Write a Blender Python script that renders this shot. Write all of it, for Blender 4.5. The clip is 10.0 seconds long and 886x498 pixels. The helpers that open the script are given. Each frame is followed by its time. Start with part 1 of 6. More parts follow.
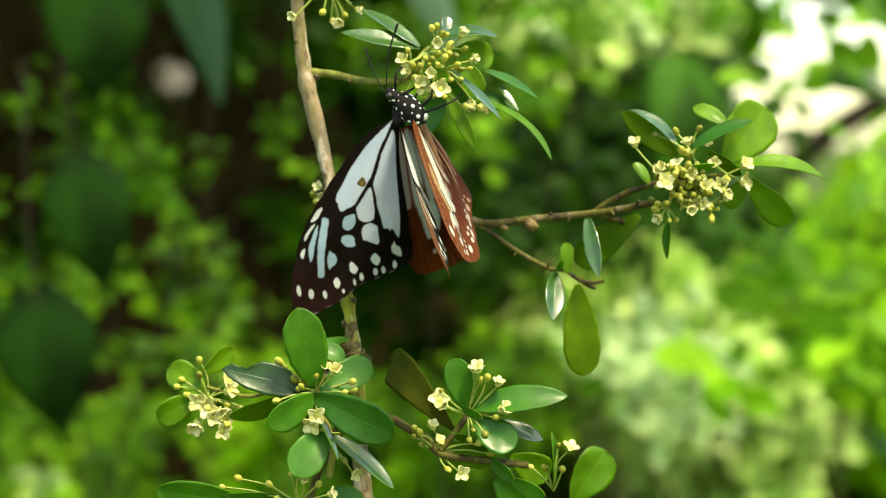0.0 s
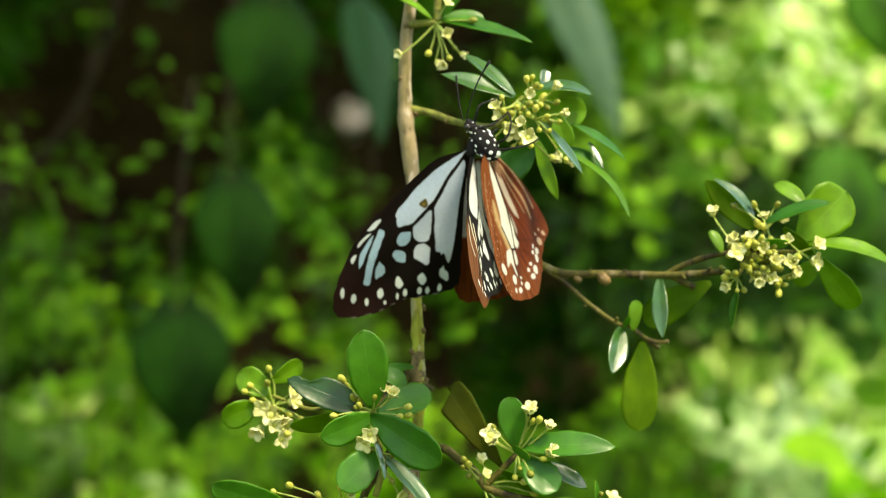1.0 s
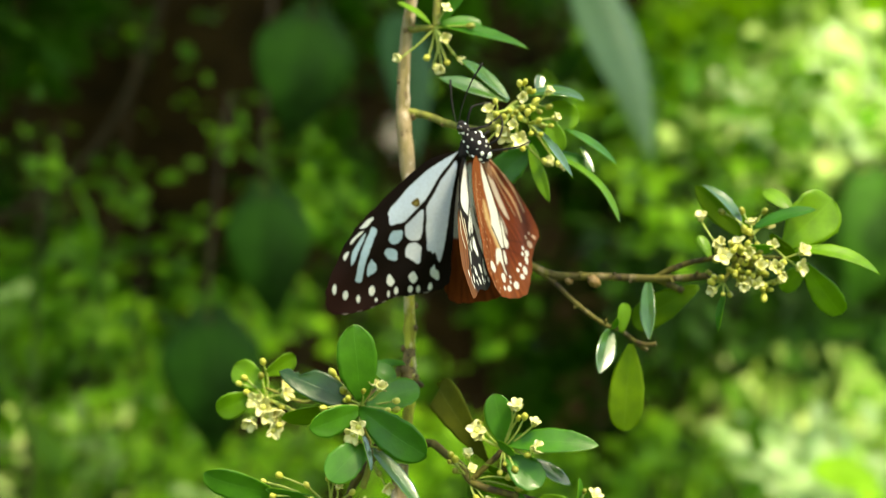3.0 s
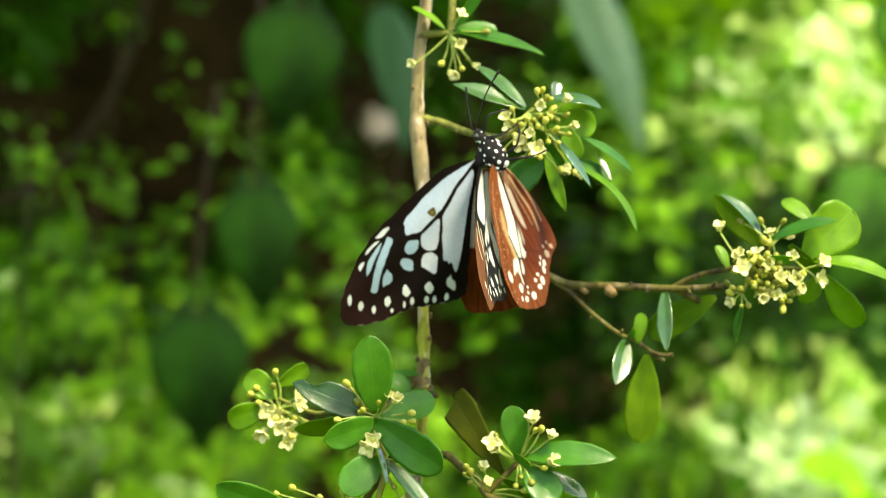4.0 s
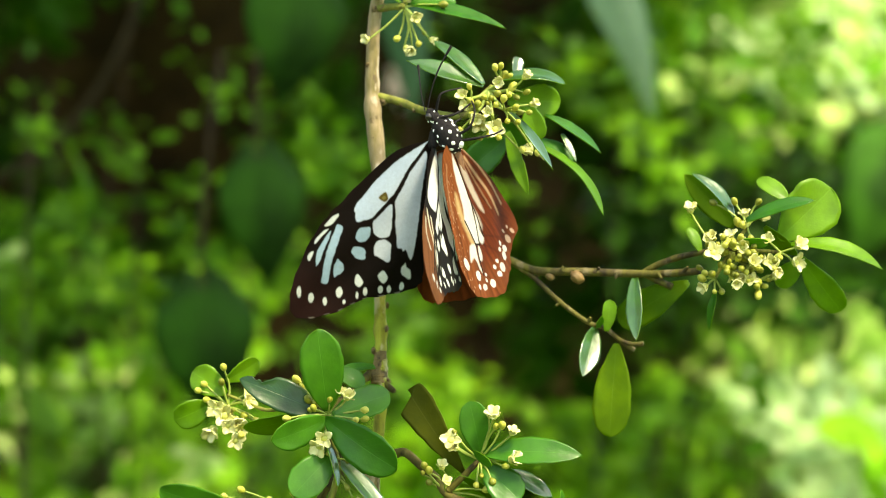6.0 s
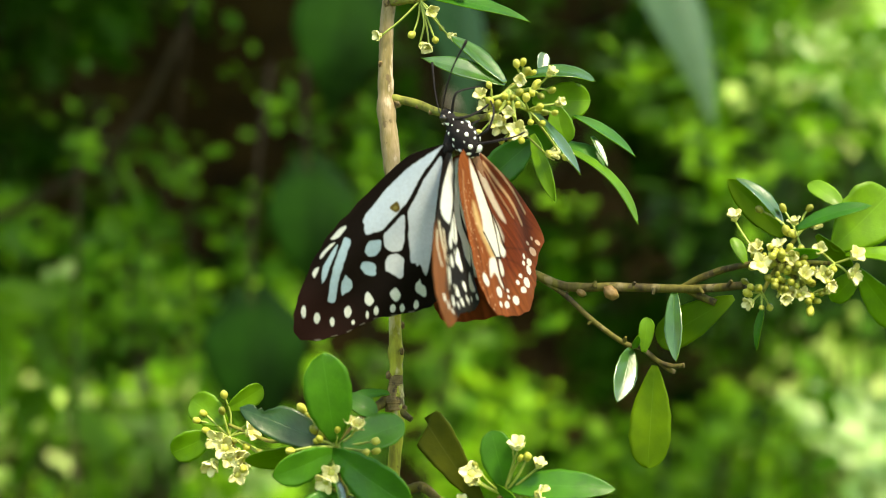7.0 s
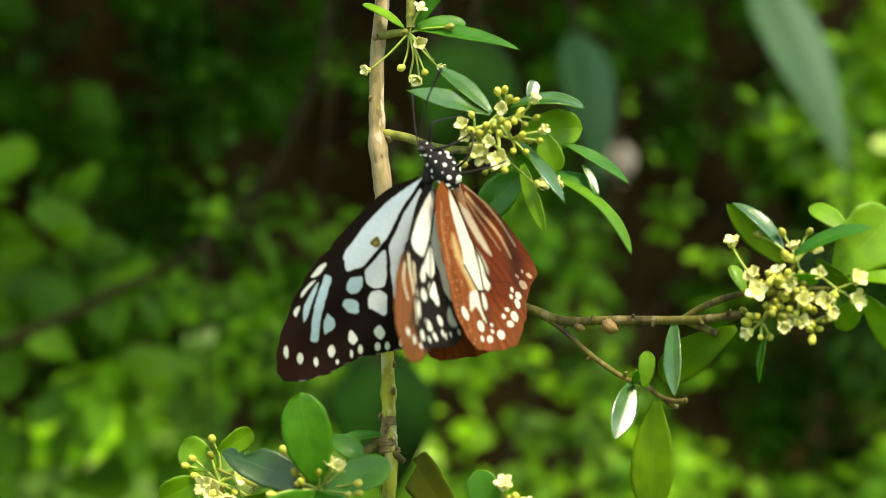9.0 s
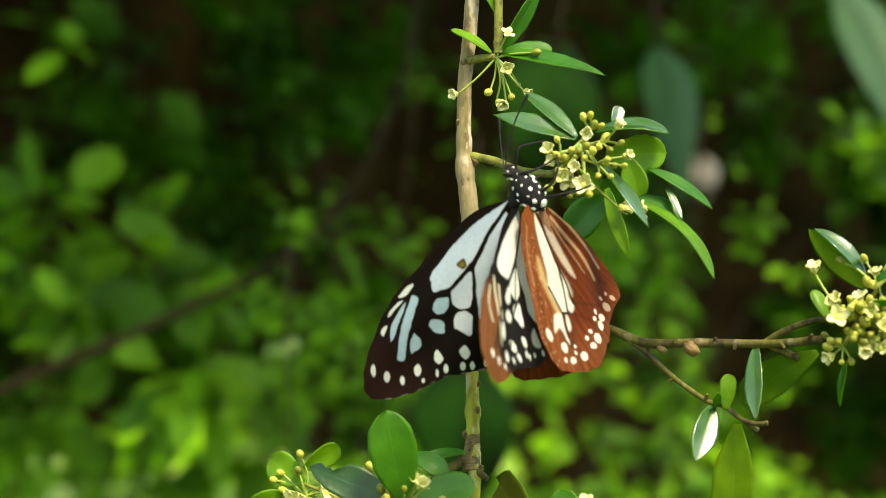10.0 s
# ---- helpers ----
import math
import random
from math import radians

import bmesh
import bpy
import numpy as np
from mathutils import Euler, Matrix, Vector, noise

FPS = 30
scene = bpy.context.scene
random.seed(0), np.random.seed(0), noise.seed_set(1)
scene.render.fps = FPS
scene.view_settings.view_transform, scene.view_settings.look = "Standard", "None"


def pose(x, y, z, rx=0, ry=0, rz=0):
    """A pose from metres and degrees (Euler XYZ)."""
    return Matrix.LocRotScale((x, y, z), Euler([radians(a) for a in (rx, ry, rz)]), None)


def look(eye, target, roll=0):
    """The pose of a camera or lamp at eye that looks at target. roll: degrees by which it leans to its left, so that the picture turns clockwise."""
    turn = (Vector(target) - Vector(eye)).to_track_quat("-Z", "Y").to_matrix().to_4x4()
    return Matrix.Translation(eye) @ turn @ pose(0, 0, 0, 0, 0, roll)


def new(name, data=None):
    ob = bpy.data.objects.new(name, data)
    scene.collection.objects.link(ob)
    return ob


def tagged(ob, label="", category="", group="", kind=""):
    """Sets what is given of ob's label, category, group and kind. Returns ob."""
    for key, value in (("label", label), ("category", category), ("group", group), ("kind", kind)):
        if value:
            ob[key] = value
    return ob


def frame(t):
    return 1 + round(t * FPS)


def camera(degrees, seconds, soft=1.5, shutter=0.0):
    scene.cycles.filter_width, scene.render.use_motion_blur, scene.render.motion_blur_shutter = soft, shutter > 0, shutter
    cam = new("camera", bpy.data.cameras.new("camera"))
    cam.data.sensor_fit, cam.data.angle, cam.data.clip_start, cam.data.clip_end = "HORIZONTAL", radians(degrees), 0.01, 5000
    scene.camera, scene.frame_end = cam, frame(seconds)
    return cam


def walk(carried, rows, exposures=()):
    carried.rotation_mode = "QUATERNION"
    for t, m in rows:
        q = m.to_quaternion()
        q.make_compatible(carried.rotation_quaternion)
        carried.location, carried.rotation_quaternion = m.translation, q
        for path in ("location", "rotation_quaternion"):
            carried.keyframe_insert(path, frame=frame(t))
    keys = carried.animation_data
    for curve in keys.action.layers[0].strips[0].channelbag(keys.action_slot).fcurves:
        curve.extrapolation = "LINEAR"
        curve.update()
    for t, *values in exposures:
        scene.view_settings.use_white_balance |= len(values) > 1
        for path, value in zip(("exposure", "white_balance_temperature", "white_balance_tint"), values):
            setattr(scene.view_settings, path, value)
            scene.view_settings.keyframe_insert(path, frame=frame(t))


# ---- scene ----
cam = camera(27.53, 10.0, soft=0.8)
cam.data.dof.use_dof = True
cam.data.dof.focus_distance = 0.392
cam.data.dof.aperture_fstop = 15.0
PATH = [
    (0, (-0.05837, -0.40163, 1.39946), (0.02809, 0.09054, 1.38232), -6.47),
    (0.5, (-0.04657, -0.41005, 1.39764), (0.01374, 0.08626, 1.39129), -2.48),
    (1, (-0.03976, -0.42000, 1.39410), (0.00267, 0.07820, 1.39543), 0.23),
    (1.5, (-0.03510, -0.42937, 1.39166), (0.00309, 0.06915, 1.39556), 1.24),
    (2, (-0.02787, -0.43692, 1.38865), (0.00588, 0.06191, 1.39426), 1.34),
    (2.5, (-0.02472, -0.43493, 1.38738), (0.00429, 0.06416, 1.39522), 1.30),
    (4, (-0.03584, -0.42432, 1.39369), (-0.00044, 0.07441, 1.39777), 1.60),
    (4.5, (-0.03617, -0.42439, 1.39450), (0.00341, 0.07404, 1.39648), 1.59),
    (5, (-0.03274, -0.42402, 1.39533), (0.00710, 0.07439, 1.39457), 1.45),
    (6.5, (-0.01090, -0.38396, 1.40181), (0.00767, 0.11562, 1.39294), 0.59),
    (7, (-0.00566, -0.36700, 1.40019), (0.00349, 0.13290, 1.39639), 0.31),
    (7.5, (0.00057, -0.35801, 1.39957), (0.00082, 0.14199, 1.39964), -0.21),
    (8, (0.00778, -0.35665, 1.39886), (0.00008, 0.14328, 1.40193), -0.63),
    (8.5, (0.02107, -0.35636, 1.39575), (-0.00273, 0.14298, 1.40509), -1.10),
    (9, (0.03232, -0.35526, 1.39366), (-0.00632, 0.14302, 1.40844), -1.10),
    (9.5, (0.03009, -0.35644, 1.39296), (-0.01229, 0.14140, 1.41208), -0.82),
    (10, (0.03203, -0.36239, 1.39559), (-0.02874, 0.13357, 1.41377), -0.43),
]
walk(cam, [(t, look(eye, target, roll)) for t, eye, target, roll in PATH], [(t, 1.75 + up, 9300, -3) for t, up in ((0.0, -0.03), (2.5, 0.0), (4.0, 0.35), (5.0, 0.35), (7.0, 0.18), (9.0, 0.14), (10.0, 0.06))])

# ---- light: sun high overhead, from the right and a little in front; an unseen tree is added to shade the bank behind ----
SUN_AZ, SUN_EL = 140.0, 57.0   # degrees clockwise from +y, and above the horizon
world = bpy.data.worlds.new("sky")
scene.world = world
world.use_nodes = True
sky = world.node_tree.nodes.new("ShaderNodeTexSky")
sky.sky_type = "NISHITA"
sky.sun_disc = False
sky.sun_elevation, sky.sun_rotation = radians(SUN_EL), radians(SUN_AZ)
world.node_tree.links.new(sky.outputs[0], world.node_tree.nodes["Background"].inputs[0])
world.node_tree.nodes["Background"].inputs[1].default_value = 0.15
sun = new("sun", bpy.data.lights.new("sun", "SUN"))
sun.data.energy, sun.data.angle, sun.data.color = 2.3, radians(12.0), (1.0, 0.95, 0.86)
sun_way = Vector((math.sin(radians(SUN_AZ)) * math.cos(radians(SUN_EL)), math.cos(radians(SUN_AZ)) * math.cos(radians(SUN_EL)), math.sin(radians(SUN_EL))))
sun.matrix_world = look(sun_way * 20, (0, 0, 0))

MM = 0.001
ORIGIN = Vector((0.0, 0.0, 1.4))   # all millimetre figures below count from here


# ---- materials ----
def material(name):
    m = bpy.data.materials.new(name)
    m.use_nodes = True
    return m, m.node_tree, m.node_tree.nodes["Principled BSDF"]


def noise_tex(tree, scale, detail=4.0, coord="Object", rough=0.55, stretch=1.0):
    tc = tree.nodes.new("ShaderNodeTexCoord")
    way = tree.nodes.new("ShaderNodeMapping")
    way.inputs["Scale"].default_value = (1, 1, 1 / stretch)
    n = tree.nodes.new("ShaderNodeTexNoise")
    n.inputs["Scale"].default_value, n.inputs["Detail"].default_value = scale, detail
    n.inputs["Roughness"].default_value = rough
    tree.links.new(tc.outputs[coord], way.inputs["Vector"])
    tree.links.new(way.outputs[0], n.inputs["Vector"])
    return n.outputs["Fac"]


def ramp(tree, fac, stops):
    r = tree.nodes.new("ShaderNodeValToRGB")
    while len(r.color_ramp.elements) < len(stops):
        r.color_ramp.elements.new(0.5)
    for e, (p, c) in zip(r.color_ramp.elements, stops):
        e.position, e.color = p, (*c, 1)
    tree.links.new(fac, r.inputs[0])
    return r.outputs[0]


def mixed(tree, a, b, fac, mode="MIX"):
    n = tree.nodes.new("ShaderNodeMix")
    n.data_type, n.blend_type = "RGBA", mode
    for sock, v in ((n.inputs[6], a), (n.inputs[7], b), (n.inputs[0], fac)):
        if isinstance(v, bpy.types.NodeSocket):
            tree.links.new(v, sock)
        else:
            sock.default_value = (*v, 1) if isinstance(v, tuple) else v
    return n.outputs[2]


def bumped(tree, bsdf, fac, strength, distance):
    b = tree.nodes.new("ShaderNodeBump")
    b.inputs["Strength"].default_value, b.inputs["Distance"].default_value = strength, distance
    tree.links.new(fac, b.inputs["Height"])
    tree.links.new(b.outputs[0], bsdf.inputs["Normal"])


def random_value(tree, source="object"):
    if source == "object":
        return tree.nodes.new("ShaderNodeObjectInfo").outputs["Random"]
    return tree.nodes.new("ShaderNodeNewGeometry").outputs["Random Per Island"]


def leaf_material(name, dark, light, through_colour, rough, through_share, scale, source="object", coat=0.0, veins=True, gloss=0.5, dapple=((0.2, 0.25, 0.25), (1.9, 1.75, 1.5))):
    m, tree, bsdf = material(name)
    colour = ramp(tree, random_value(tree, source), [(0.0, dark), (1.0, light)])
    # On veinless foliage, broad noise paints light and dark in place of sun flecks.
    low, high = ((0.72, 0.74, 0.7), (1.12, 1.1, 1.0)) if veins else dapple
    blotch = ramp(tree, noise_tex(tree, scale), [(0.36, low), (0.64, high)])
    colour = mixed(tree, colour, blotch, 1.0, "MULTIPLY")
    if veins:
        uv = tree.nodes.new("ShaderNodeUVMap")
        split = tree.nodes.new("ShaderNodeSeparateXYZ")
        tree.links.new(uv.outputs[0], split.inputs[0])
        # midrib: v = 0.5; side veins: slanted waves
        off = tree.nodes.new("ShaderNodeMath")
        off.operation = "SUBTRACT"
        off.inputs[1].default_value = 0.5
        tree.links.new(split.outputs[1], off.inputs[0])
        mag = tree.nodes.new("ShaderNodeMath")
        mag.operation = "ABSOLUTE"
        tree.links.new(off.outputs[0], mag.inputs[0])
        rib = ramp(tree, mag.outputs[0], [(0.0, (0.5, 0.5, 0.5)), (0.018, (0, 0, 0))])
        slant = tree.nodes.new("ShaderNodeMath")
        slant.operation = "MULTIPLY_ADD"
        slant.inputs[1].default_value = -0.55
        tree.links.new(mag.outputs[0], slant.inputs[0])
        tree.links.new(split.outputs[0], slant.inputs[2])
        wave = tree.nodes.new("ShaderNodeMath")
        wave.operation = "PINGPONG"
        wave.inputs[1].default_value = 0.055
        tree.links.new(slant.outputs[0], wave.inputs[0])
        side = ramp(tree, wave.outputs[0], [(0.0, (0.12, 0.12, 0.12)), (0.008, (0, 0, 0))])
        lines = mixed(tree, rib, side, 1.0, "ADD")
        colour = mixed(tree, colour, tuple(min(1.0, c * 1.45 + 0.015) for c in light), lines)
        height = tree.nodes.new("ShaderNodeMath")
        height.operation = "MULTIPLY_ADD"
        height.inputs[1].default_value = -0.8
        tree.links.new(lines, height.inputs[0])
        tree.links.new(noise_tex(tree, scale * 3), height.inputs[2])
        bumped(tree, bsdf, height.outputs[0], 0.35, 0.0003)
    tree.links.new(colour, bsdf.inputs["Base Color"])
    bsdf.inputs["Roughness"].default_value = rough
    bsdf.inputs["Specular IOR Level"].default_value = gloss
    bsdf.inputs["Coat Weight"].default_value, bsdf.inputs["Coat Roughness"].default_value = coat, 0.14
    passing = tree.nodes.new("ShaderNodeBsdfTranslucent")
    tree.links.new(mixed(tree, colour, through_colour, 0.75), passing.inputs[0])
    both = tree.nodes.new("ShaderNodeMixShader")
    both.inputs[0].default_value = through_share
    tree.links.new(bsdf.outputs[0], both.inputs[1])
    tree.links.new(passing.outputs[0], both.inputs[2])
    tree.links.new(both.outputs[0], tree.nodes["Material Output"].inputs[0])
    return m


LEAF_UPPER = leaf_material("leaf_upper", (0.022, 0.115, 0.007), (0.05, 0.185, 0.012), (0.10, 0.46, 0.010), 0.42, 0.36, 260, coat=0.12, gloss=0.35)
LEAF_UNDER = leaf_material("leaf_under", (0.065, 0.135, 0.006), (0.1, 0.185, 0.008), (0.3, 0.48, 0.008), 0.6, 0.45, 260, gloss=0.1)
LEAF_LIME = leaf_material("leaf_lime", (0.075, 0.20, 0.006), (0.135, 0.29, 0.012), (0.28, 0.52, 0.010), 0.5, 0.42, 260, coat=0.08, gloss=0.3)
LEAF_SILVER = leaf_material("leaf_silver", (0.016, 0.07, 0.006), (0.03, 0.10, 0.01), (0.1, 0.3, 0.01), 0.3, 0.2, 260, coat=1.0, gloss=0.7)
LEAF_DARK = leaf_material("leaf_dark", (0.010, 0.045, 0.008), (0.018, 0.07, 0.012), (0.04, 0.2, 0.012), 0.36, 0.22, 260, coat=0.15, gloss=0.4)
# Shade on the torn leaf is put into this dull brownish colour.
LEAF_SHADED = leaf_material("leaf_shaded", (0.040, 0.050, 0.004), (0.06, 0.07, 0.006), (0.16, 0.2, 0.008), 0.7, 0.3, 260, gloss=0.08)
# Light and dark behind the branch are partly set by these foliage colours.
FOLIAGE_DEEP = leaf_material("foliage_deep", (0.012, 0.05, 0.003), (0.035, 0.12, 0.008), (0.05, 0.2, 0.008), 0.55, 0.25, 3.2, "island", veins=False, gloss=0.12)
# Darker foliage copy: shade at the sun's edge is put into its colour.
FOLIAGE_SHADED = leaf_material("foliage_shaded", (0.006, 0.027, 0.002), (0.022, 0.075, 0.005), (0.03, 0.12, 0.006), 0.6, 0.2, 3.2, "island", veins=False, gloss=0.1)
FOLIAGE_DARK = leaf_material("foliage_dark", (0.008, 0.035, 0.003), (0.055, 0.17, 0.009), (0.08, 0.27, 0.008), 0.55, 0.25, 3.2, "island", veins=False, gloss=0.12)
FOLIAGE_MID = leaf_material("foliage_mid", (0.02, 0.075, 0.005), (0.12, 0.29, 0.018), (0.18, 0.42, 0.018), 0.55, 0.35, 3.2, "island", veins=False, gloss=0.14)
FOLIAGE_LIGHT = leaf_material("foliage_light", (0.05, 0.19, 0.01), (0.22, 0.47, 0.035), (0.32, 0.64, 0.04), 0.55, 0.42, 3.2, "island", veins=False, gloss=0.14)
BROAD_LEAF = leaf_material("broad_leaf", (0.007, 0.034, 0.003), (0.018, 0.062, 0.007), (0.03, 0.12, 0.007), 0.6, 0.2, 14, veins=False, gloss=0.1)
# Overexposed sun on leaves, painted as a near-white base colour.
FOLIAGE_GLARE = leaf_material("foliage_glare", (0.36, 0.56, 0.19), (0.66, 0.80, 0.45), (0.6, 0.85, 0.36), 0.45, 0.3, 3.2, "island", veins=False, gloss=0.4, dapple=((0.6, 0.65, 0.5), (1.2, 1.2, 1.2)))
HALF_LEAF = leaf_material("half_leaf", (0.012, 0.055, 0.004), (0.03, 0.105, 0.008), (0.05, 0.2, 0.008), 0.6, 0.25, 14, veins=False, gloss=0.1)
# Bright sun on leaves, put into a pale base colour.
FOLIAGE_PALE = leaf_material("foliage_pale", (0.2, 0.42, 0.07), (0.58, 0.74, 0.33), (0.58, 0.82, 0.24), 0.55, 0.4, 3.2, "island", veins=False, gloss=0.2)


def plain_material(name, stops, scale, rough, bump=0.3, distance=0.0004, detail=5.0, metallic=0.0, gloss=0.5, stretch=1.0, shades=()):
    m, tree, bsdf = material(name)
    fac = noise_tex(tree, scale, detail, stretch=stretch)
    colour = ramp(tree, fac, stops)
    if shades:   # each piece a shade of its own
        colour = mixed(tree, colour, ramp(tree, random_value(tree), [(k / (len(shades) - 1), c) for k, c in enumerate(shades)]), 1.0, "MULTIPLY")
    tree.links.new(colour, bsdf.inputs["Base Color"])
    bsdf.inputs["Roughness"].default_value = rough
    bsdf.inputs["Metallic"].default_value = metallic
    bsdf.inputs["Specular IOR Level"].default_value = gloss
    bumped(tree, bsdf, noise_tex(tree, scale * 2.3, detail, stretch=stretch), bump, distance)
    return m


def bark_material(name, stops, patch, scar, patch_share=0.56, scar_share=0.55):
    """Bark with fine fibres along the stem, pale patches and dark scars."""
    m, tree, bsdf = material(name)
    colour = ramp(tree, noise_tex(tree, 420, 6.0, stretch=5.0), stops)
    pale = ramp(tree, noise_tex(tree, 170, 4.0, stretch=2.0), [(patch_share, (0, 0, 0)), (patch_share + 0.05, (0.9, 0.9, 0.9))])
    colour = mixed(tree, colour, patch, pale)
    dark = ramp(tree, noise_tex(tree, 300, 5.0, stretch=1.4, rough=0.7), [(scar_share, (0, 0, 0)), (scar_share + 0.07, (0.85, 0.85, 0.85))])
    colour = mixed(tree, colour, scar, dark)
    tree.links.new(colour, bsdf.inputs["Base Color"])
    bsdf.inputs["Roughness"].default_value, bsdf.inputs["Specular IOR Level"].default_value = 0.75, 0.3
    bumped(tree, bsdf, noise_tex(tree, 700, 6.0, stretch=3.0), 0.7, 0.0005)
    return m


TWIG_BARK = bark_material("twig_bark", [(0.3, (0.022, 0.015, 0.005)), (0.45, (0.055, 0.042, 0.008)), (0.6, (0.095, 0.085, 0.012)), (0.75, (0.045, 0.025, 0.009))], (0.15, 0.12, 0.06), (0.02, 0.012, 0.006), 0.58)
BARK = bark_material("bark", [(0.3, (0.07, 0.052, 0.022)), (0.42, (0.16, 0.125, 0.05)), (0.58, (0.27, 0.20, 0.12)), (0.72, (0.17, 0.14, 0.06))], (0.42, 0.34, 0.26), (0.09, 0.06, 0.03), 0.52, 0.6)
OLIVE_BARK = bark_material("olive_bark", [(0.3, (0.09, 0.075, 0.014)), (0.48, (0.20, 0.20, 0.022)), (0.65, (0.32, 0.34, 0.035)), (0.78, (0.14, 0.10, 0.04))], (0.36, 0.32, 0.17), (0.05, 0.032, 0.012), 0.55)
NODE_BARK = bark_material("node_bark", [(0.3, (0.035, 0.022, 0.008)), (0.45, (0.10, 0.072, 0.025)), (0.62, (0.19, 0.13, 0.05)), (0.78, (0.09, 0.055, 0.02))], (0.28, 0.20, 0.10), (0.025, 0.014, 0.007), 0.6)
GREEN_BARK = bark_material("green_bark", [(0.3, (0.08, 0.08, 0.015)), (0.55, (0.17, 0.18, 0.03)), (0.75, (0.14, 0.10, 0.035))], (0.22, 0.20, 0.08), (0.045, 0.03, 0.012), 0.62)
PETAL = plain_material("petal", [(0.3, (0.60, 0.55, 0.24)), (0.65, (0.70, 0.67, 0.38))], 700, 0.55, 0.15, 0.0002, shades=((0.62, 0.62, 0.36), (0.8, 0.8, 0.6), (1.0, 1.0, 1.0), (0.85, 0.86, 0.7)))
DISC = plain_material("flower_disc", [(0.3, (0.38, 0.40, 0.08)), (0.7, (0.50, 0.50, 0.13))], 800, 0.45, 0.3, 0.0002)
BUD = plain_material("bud", [(0.3, (0.32, 0.33, 0.035)), (0.7, (0.46, 0.43, 0.08))], 500, 0.55, 0.2, 0.0002, shades=((0.32, 0.36, 0.2), (0.6, 0.62, 0.4), (0.9, 0.92, 0.8), (1.15, 1.12, 1.4)))
STALK = plain_material("stalk", [(0.3, (0.17, 0.24, 0.035)), (0.7, (0.28, 0.33, 0.06))], 500, 0.55, 0.2, 0.0002)
BLACK_FUR = plain_material("black_fur", [(0.3, (0.008, 0.007, 0.009)), (0.7, (0.02, 0.017, 0.018))], 1800, 0.85, 0.9, 0.0004, gloss=0.15)
EYE = plain_material("eye", [(0.3, (0.006, 0.005, 0.005)), (0.7, (0.015, 0.012, 0.01))], 900, 0.2, 0.05, 0.0001)
WHITE_SCALE = plain_material("white_scale", [(0.3, (0.72, 0.74, 0.74)), (0.7, (0.85, 0.86, 0.86))], 1500, 0.6, 0.2, 0.0002)
ABDOMEN = plain_material("abdomen", [(0.3, (0.10, 0.04, 0.02)), (0.7, (0.2, 0.09, 0.04))], 900, 0.6, 0.5, 0.0003)
# Near-black: the depth of shade behind the bushes is put into this colour.
BANK_SHADE = plain_material("bank_shade", [(0.3, (0.009, 0.0065, 0.0022)), (0.6, (0.025, 0.016, 0.005)), (0.8, (0.014, 0.025, 0.005))], 5, 0.9, 0.8, 0.03, gloss=0.05)
GROUND = plain_material("ground", [(0.3, (0.03, 0.05, 0.012)), (0.6, (0.07, 0.11, 0.025)), (0.8, (0.10, 0.09, 0.045))], 2.5, 0.9, 0.8, 0.03, gloss=0.05)
TRUNK = plain_material("trunk_bark", [(0.3, (0.02, 0.014, 0.008)), (0.7, (0.05, 0.038, 0.024))], 14, 0.85, 0.9, 0.01, gloss=0.1)
# Darker copy of the trunk bark; the bare stem's shade is in this colour.
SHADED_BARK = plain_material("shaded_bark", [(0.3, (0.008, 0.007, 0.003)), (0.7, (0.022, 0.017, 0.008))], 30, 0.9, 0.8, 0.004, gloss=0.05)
PALE_LEAF = plain_material("pale_leaf", [(0.3, (0.048, 0.115, 0.036)), (0.7, (0.085, 0.165, 0.062))], 9, 0.5, 0.3, 0.002)
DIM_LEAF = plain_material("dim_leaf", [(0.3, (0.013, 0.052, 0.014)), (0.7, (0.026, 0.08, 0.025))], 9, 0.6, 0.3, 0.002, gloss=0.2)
DRY_LEAF = plain_material("dry_leaf", [(0.3, (0.24, 0.20, 0.17)), (0.7, (0.36, 0.32, 0.28))], 30, 0.6, 0.4, 0.002)
GALL = plain_material("gall", [(0.3, (0.09, 0.05, 0.014)), (0.7, (0.2, 0.12, 0.04))], 500, 0.6, 0.6, 0.0004)


def wing_material(name):
    """Wing scales: colour from the wing's own pattern, with fine scale grain."""
    m, tree, bsdf = material(name)
    pattern = tree.nodes.new("ShaderNodeAttribute")
    pattern.attribute_name = "pattern"
    grain = ramp(tree, noise_tex(tree, 1500, 3.0), [(0.3, (0.93, 0.93, 0.93)), (0.7, (1.04, 1.04, 1.04))])
    broad = ramp(tree, noise_tex(tree, 150, 3.0), [(0.3, (0.95, 0.95, 0.96)), (0.7, (1.03, 1.03, 1.03))])
    colour = mixed(tree, mixed(tree, pattern.outputs[0], grain, 1.0, "MULTIPLY"), broad, 1.0, "MULTIPLY")
    tree.links.new(colour, bsdf.inputs["Base Color"])
    bsdf.inputs["Roughness"].default_value = 0.55
    bsdf.inputs["Specular IOR Level"].default_value = 0.1
    bumped(tree, bsdf, noise_tex(tree, 900, 3.0), 0.25, 0.0002)
    passing = tree.nodes.new("ShaderNodeBsdfTranslucent")
    tree.links.new(colour, passing.inputs[0])
    both = tree.nodes.new("ShaderNodeMixShader")
    both.inputs[0].default_value = 0.56
    tree.links.new(bsdf.outputs[0], both.inputs[1])
    tree.links.new(passing.outputs[0], both.inputs[2])
    tree.links.new(both.outputs[0], tree.nodes["Material Output"].inputs[0])
    return m


WING = wing_material("wing_scales")


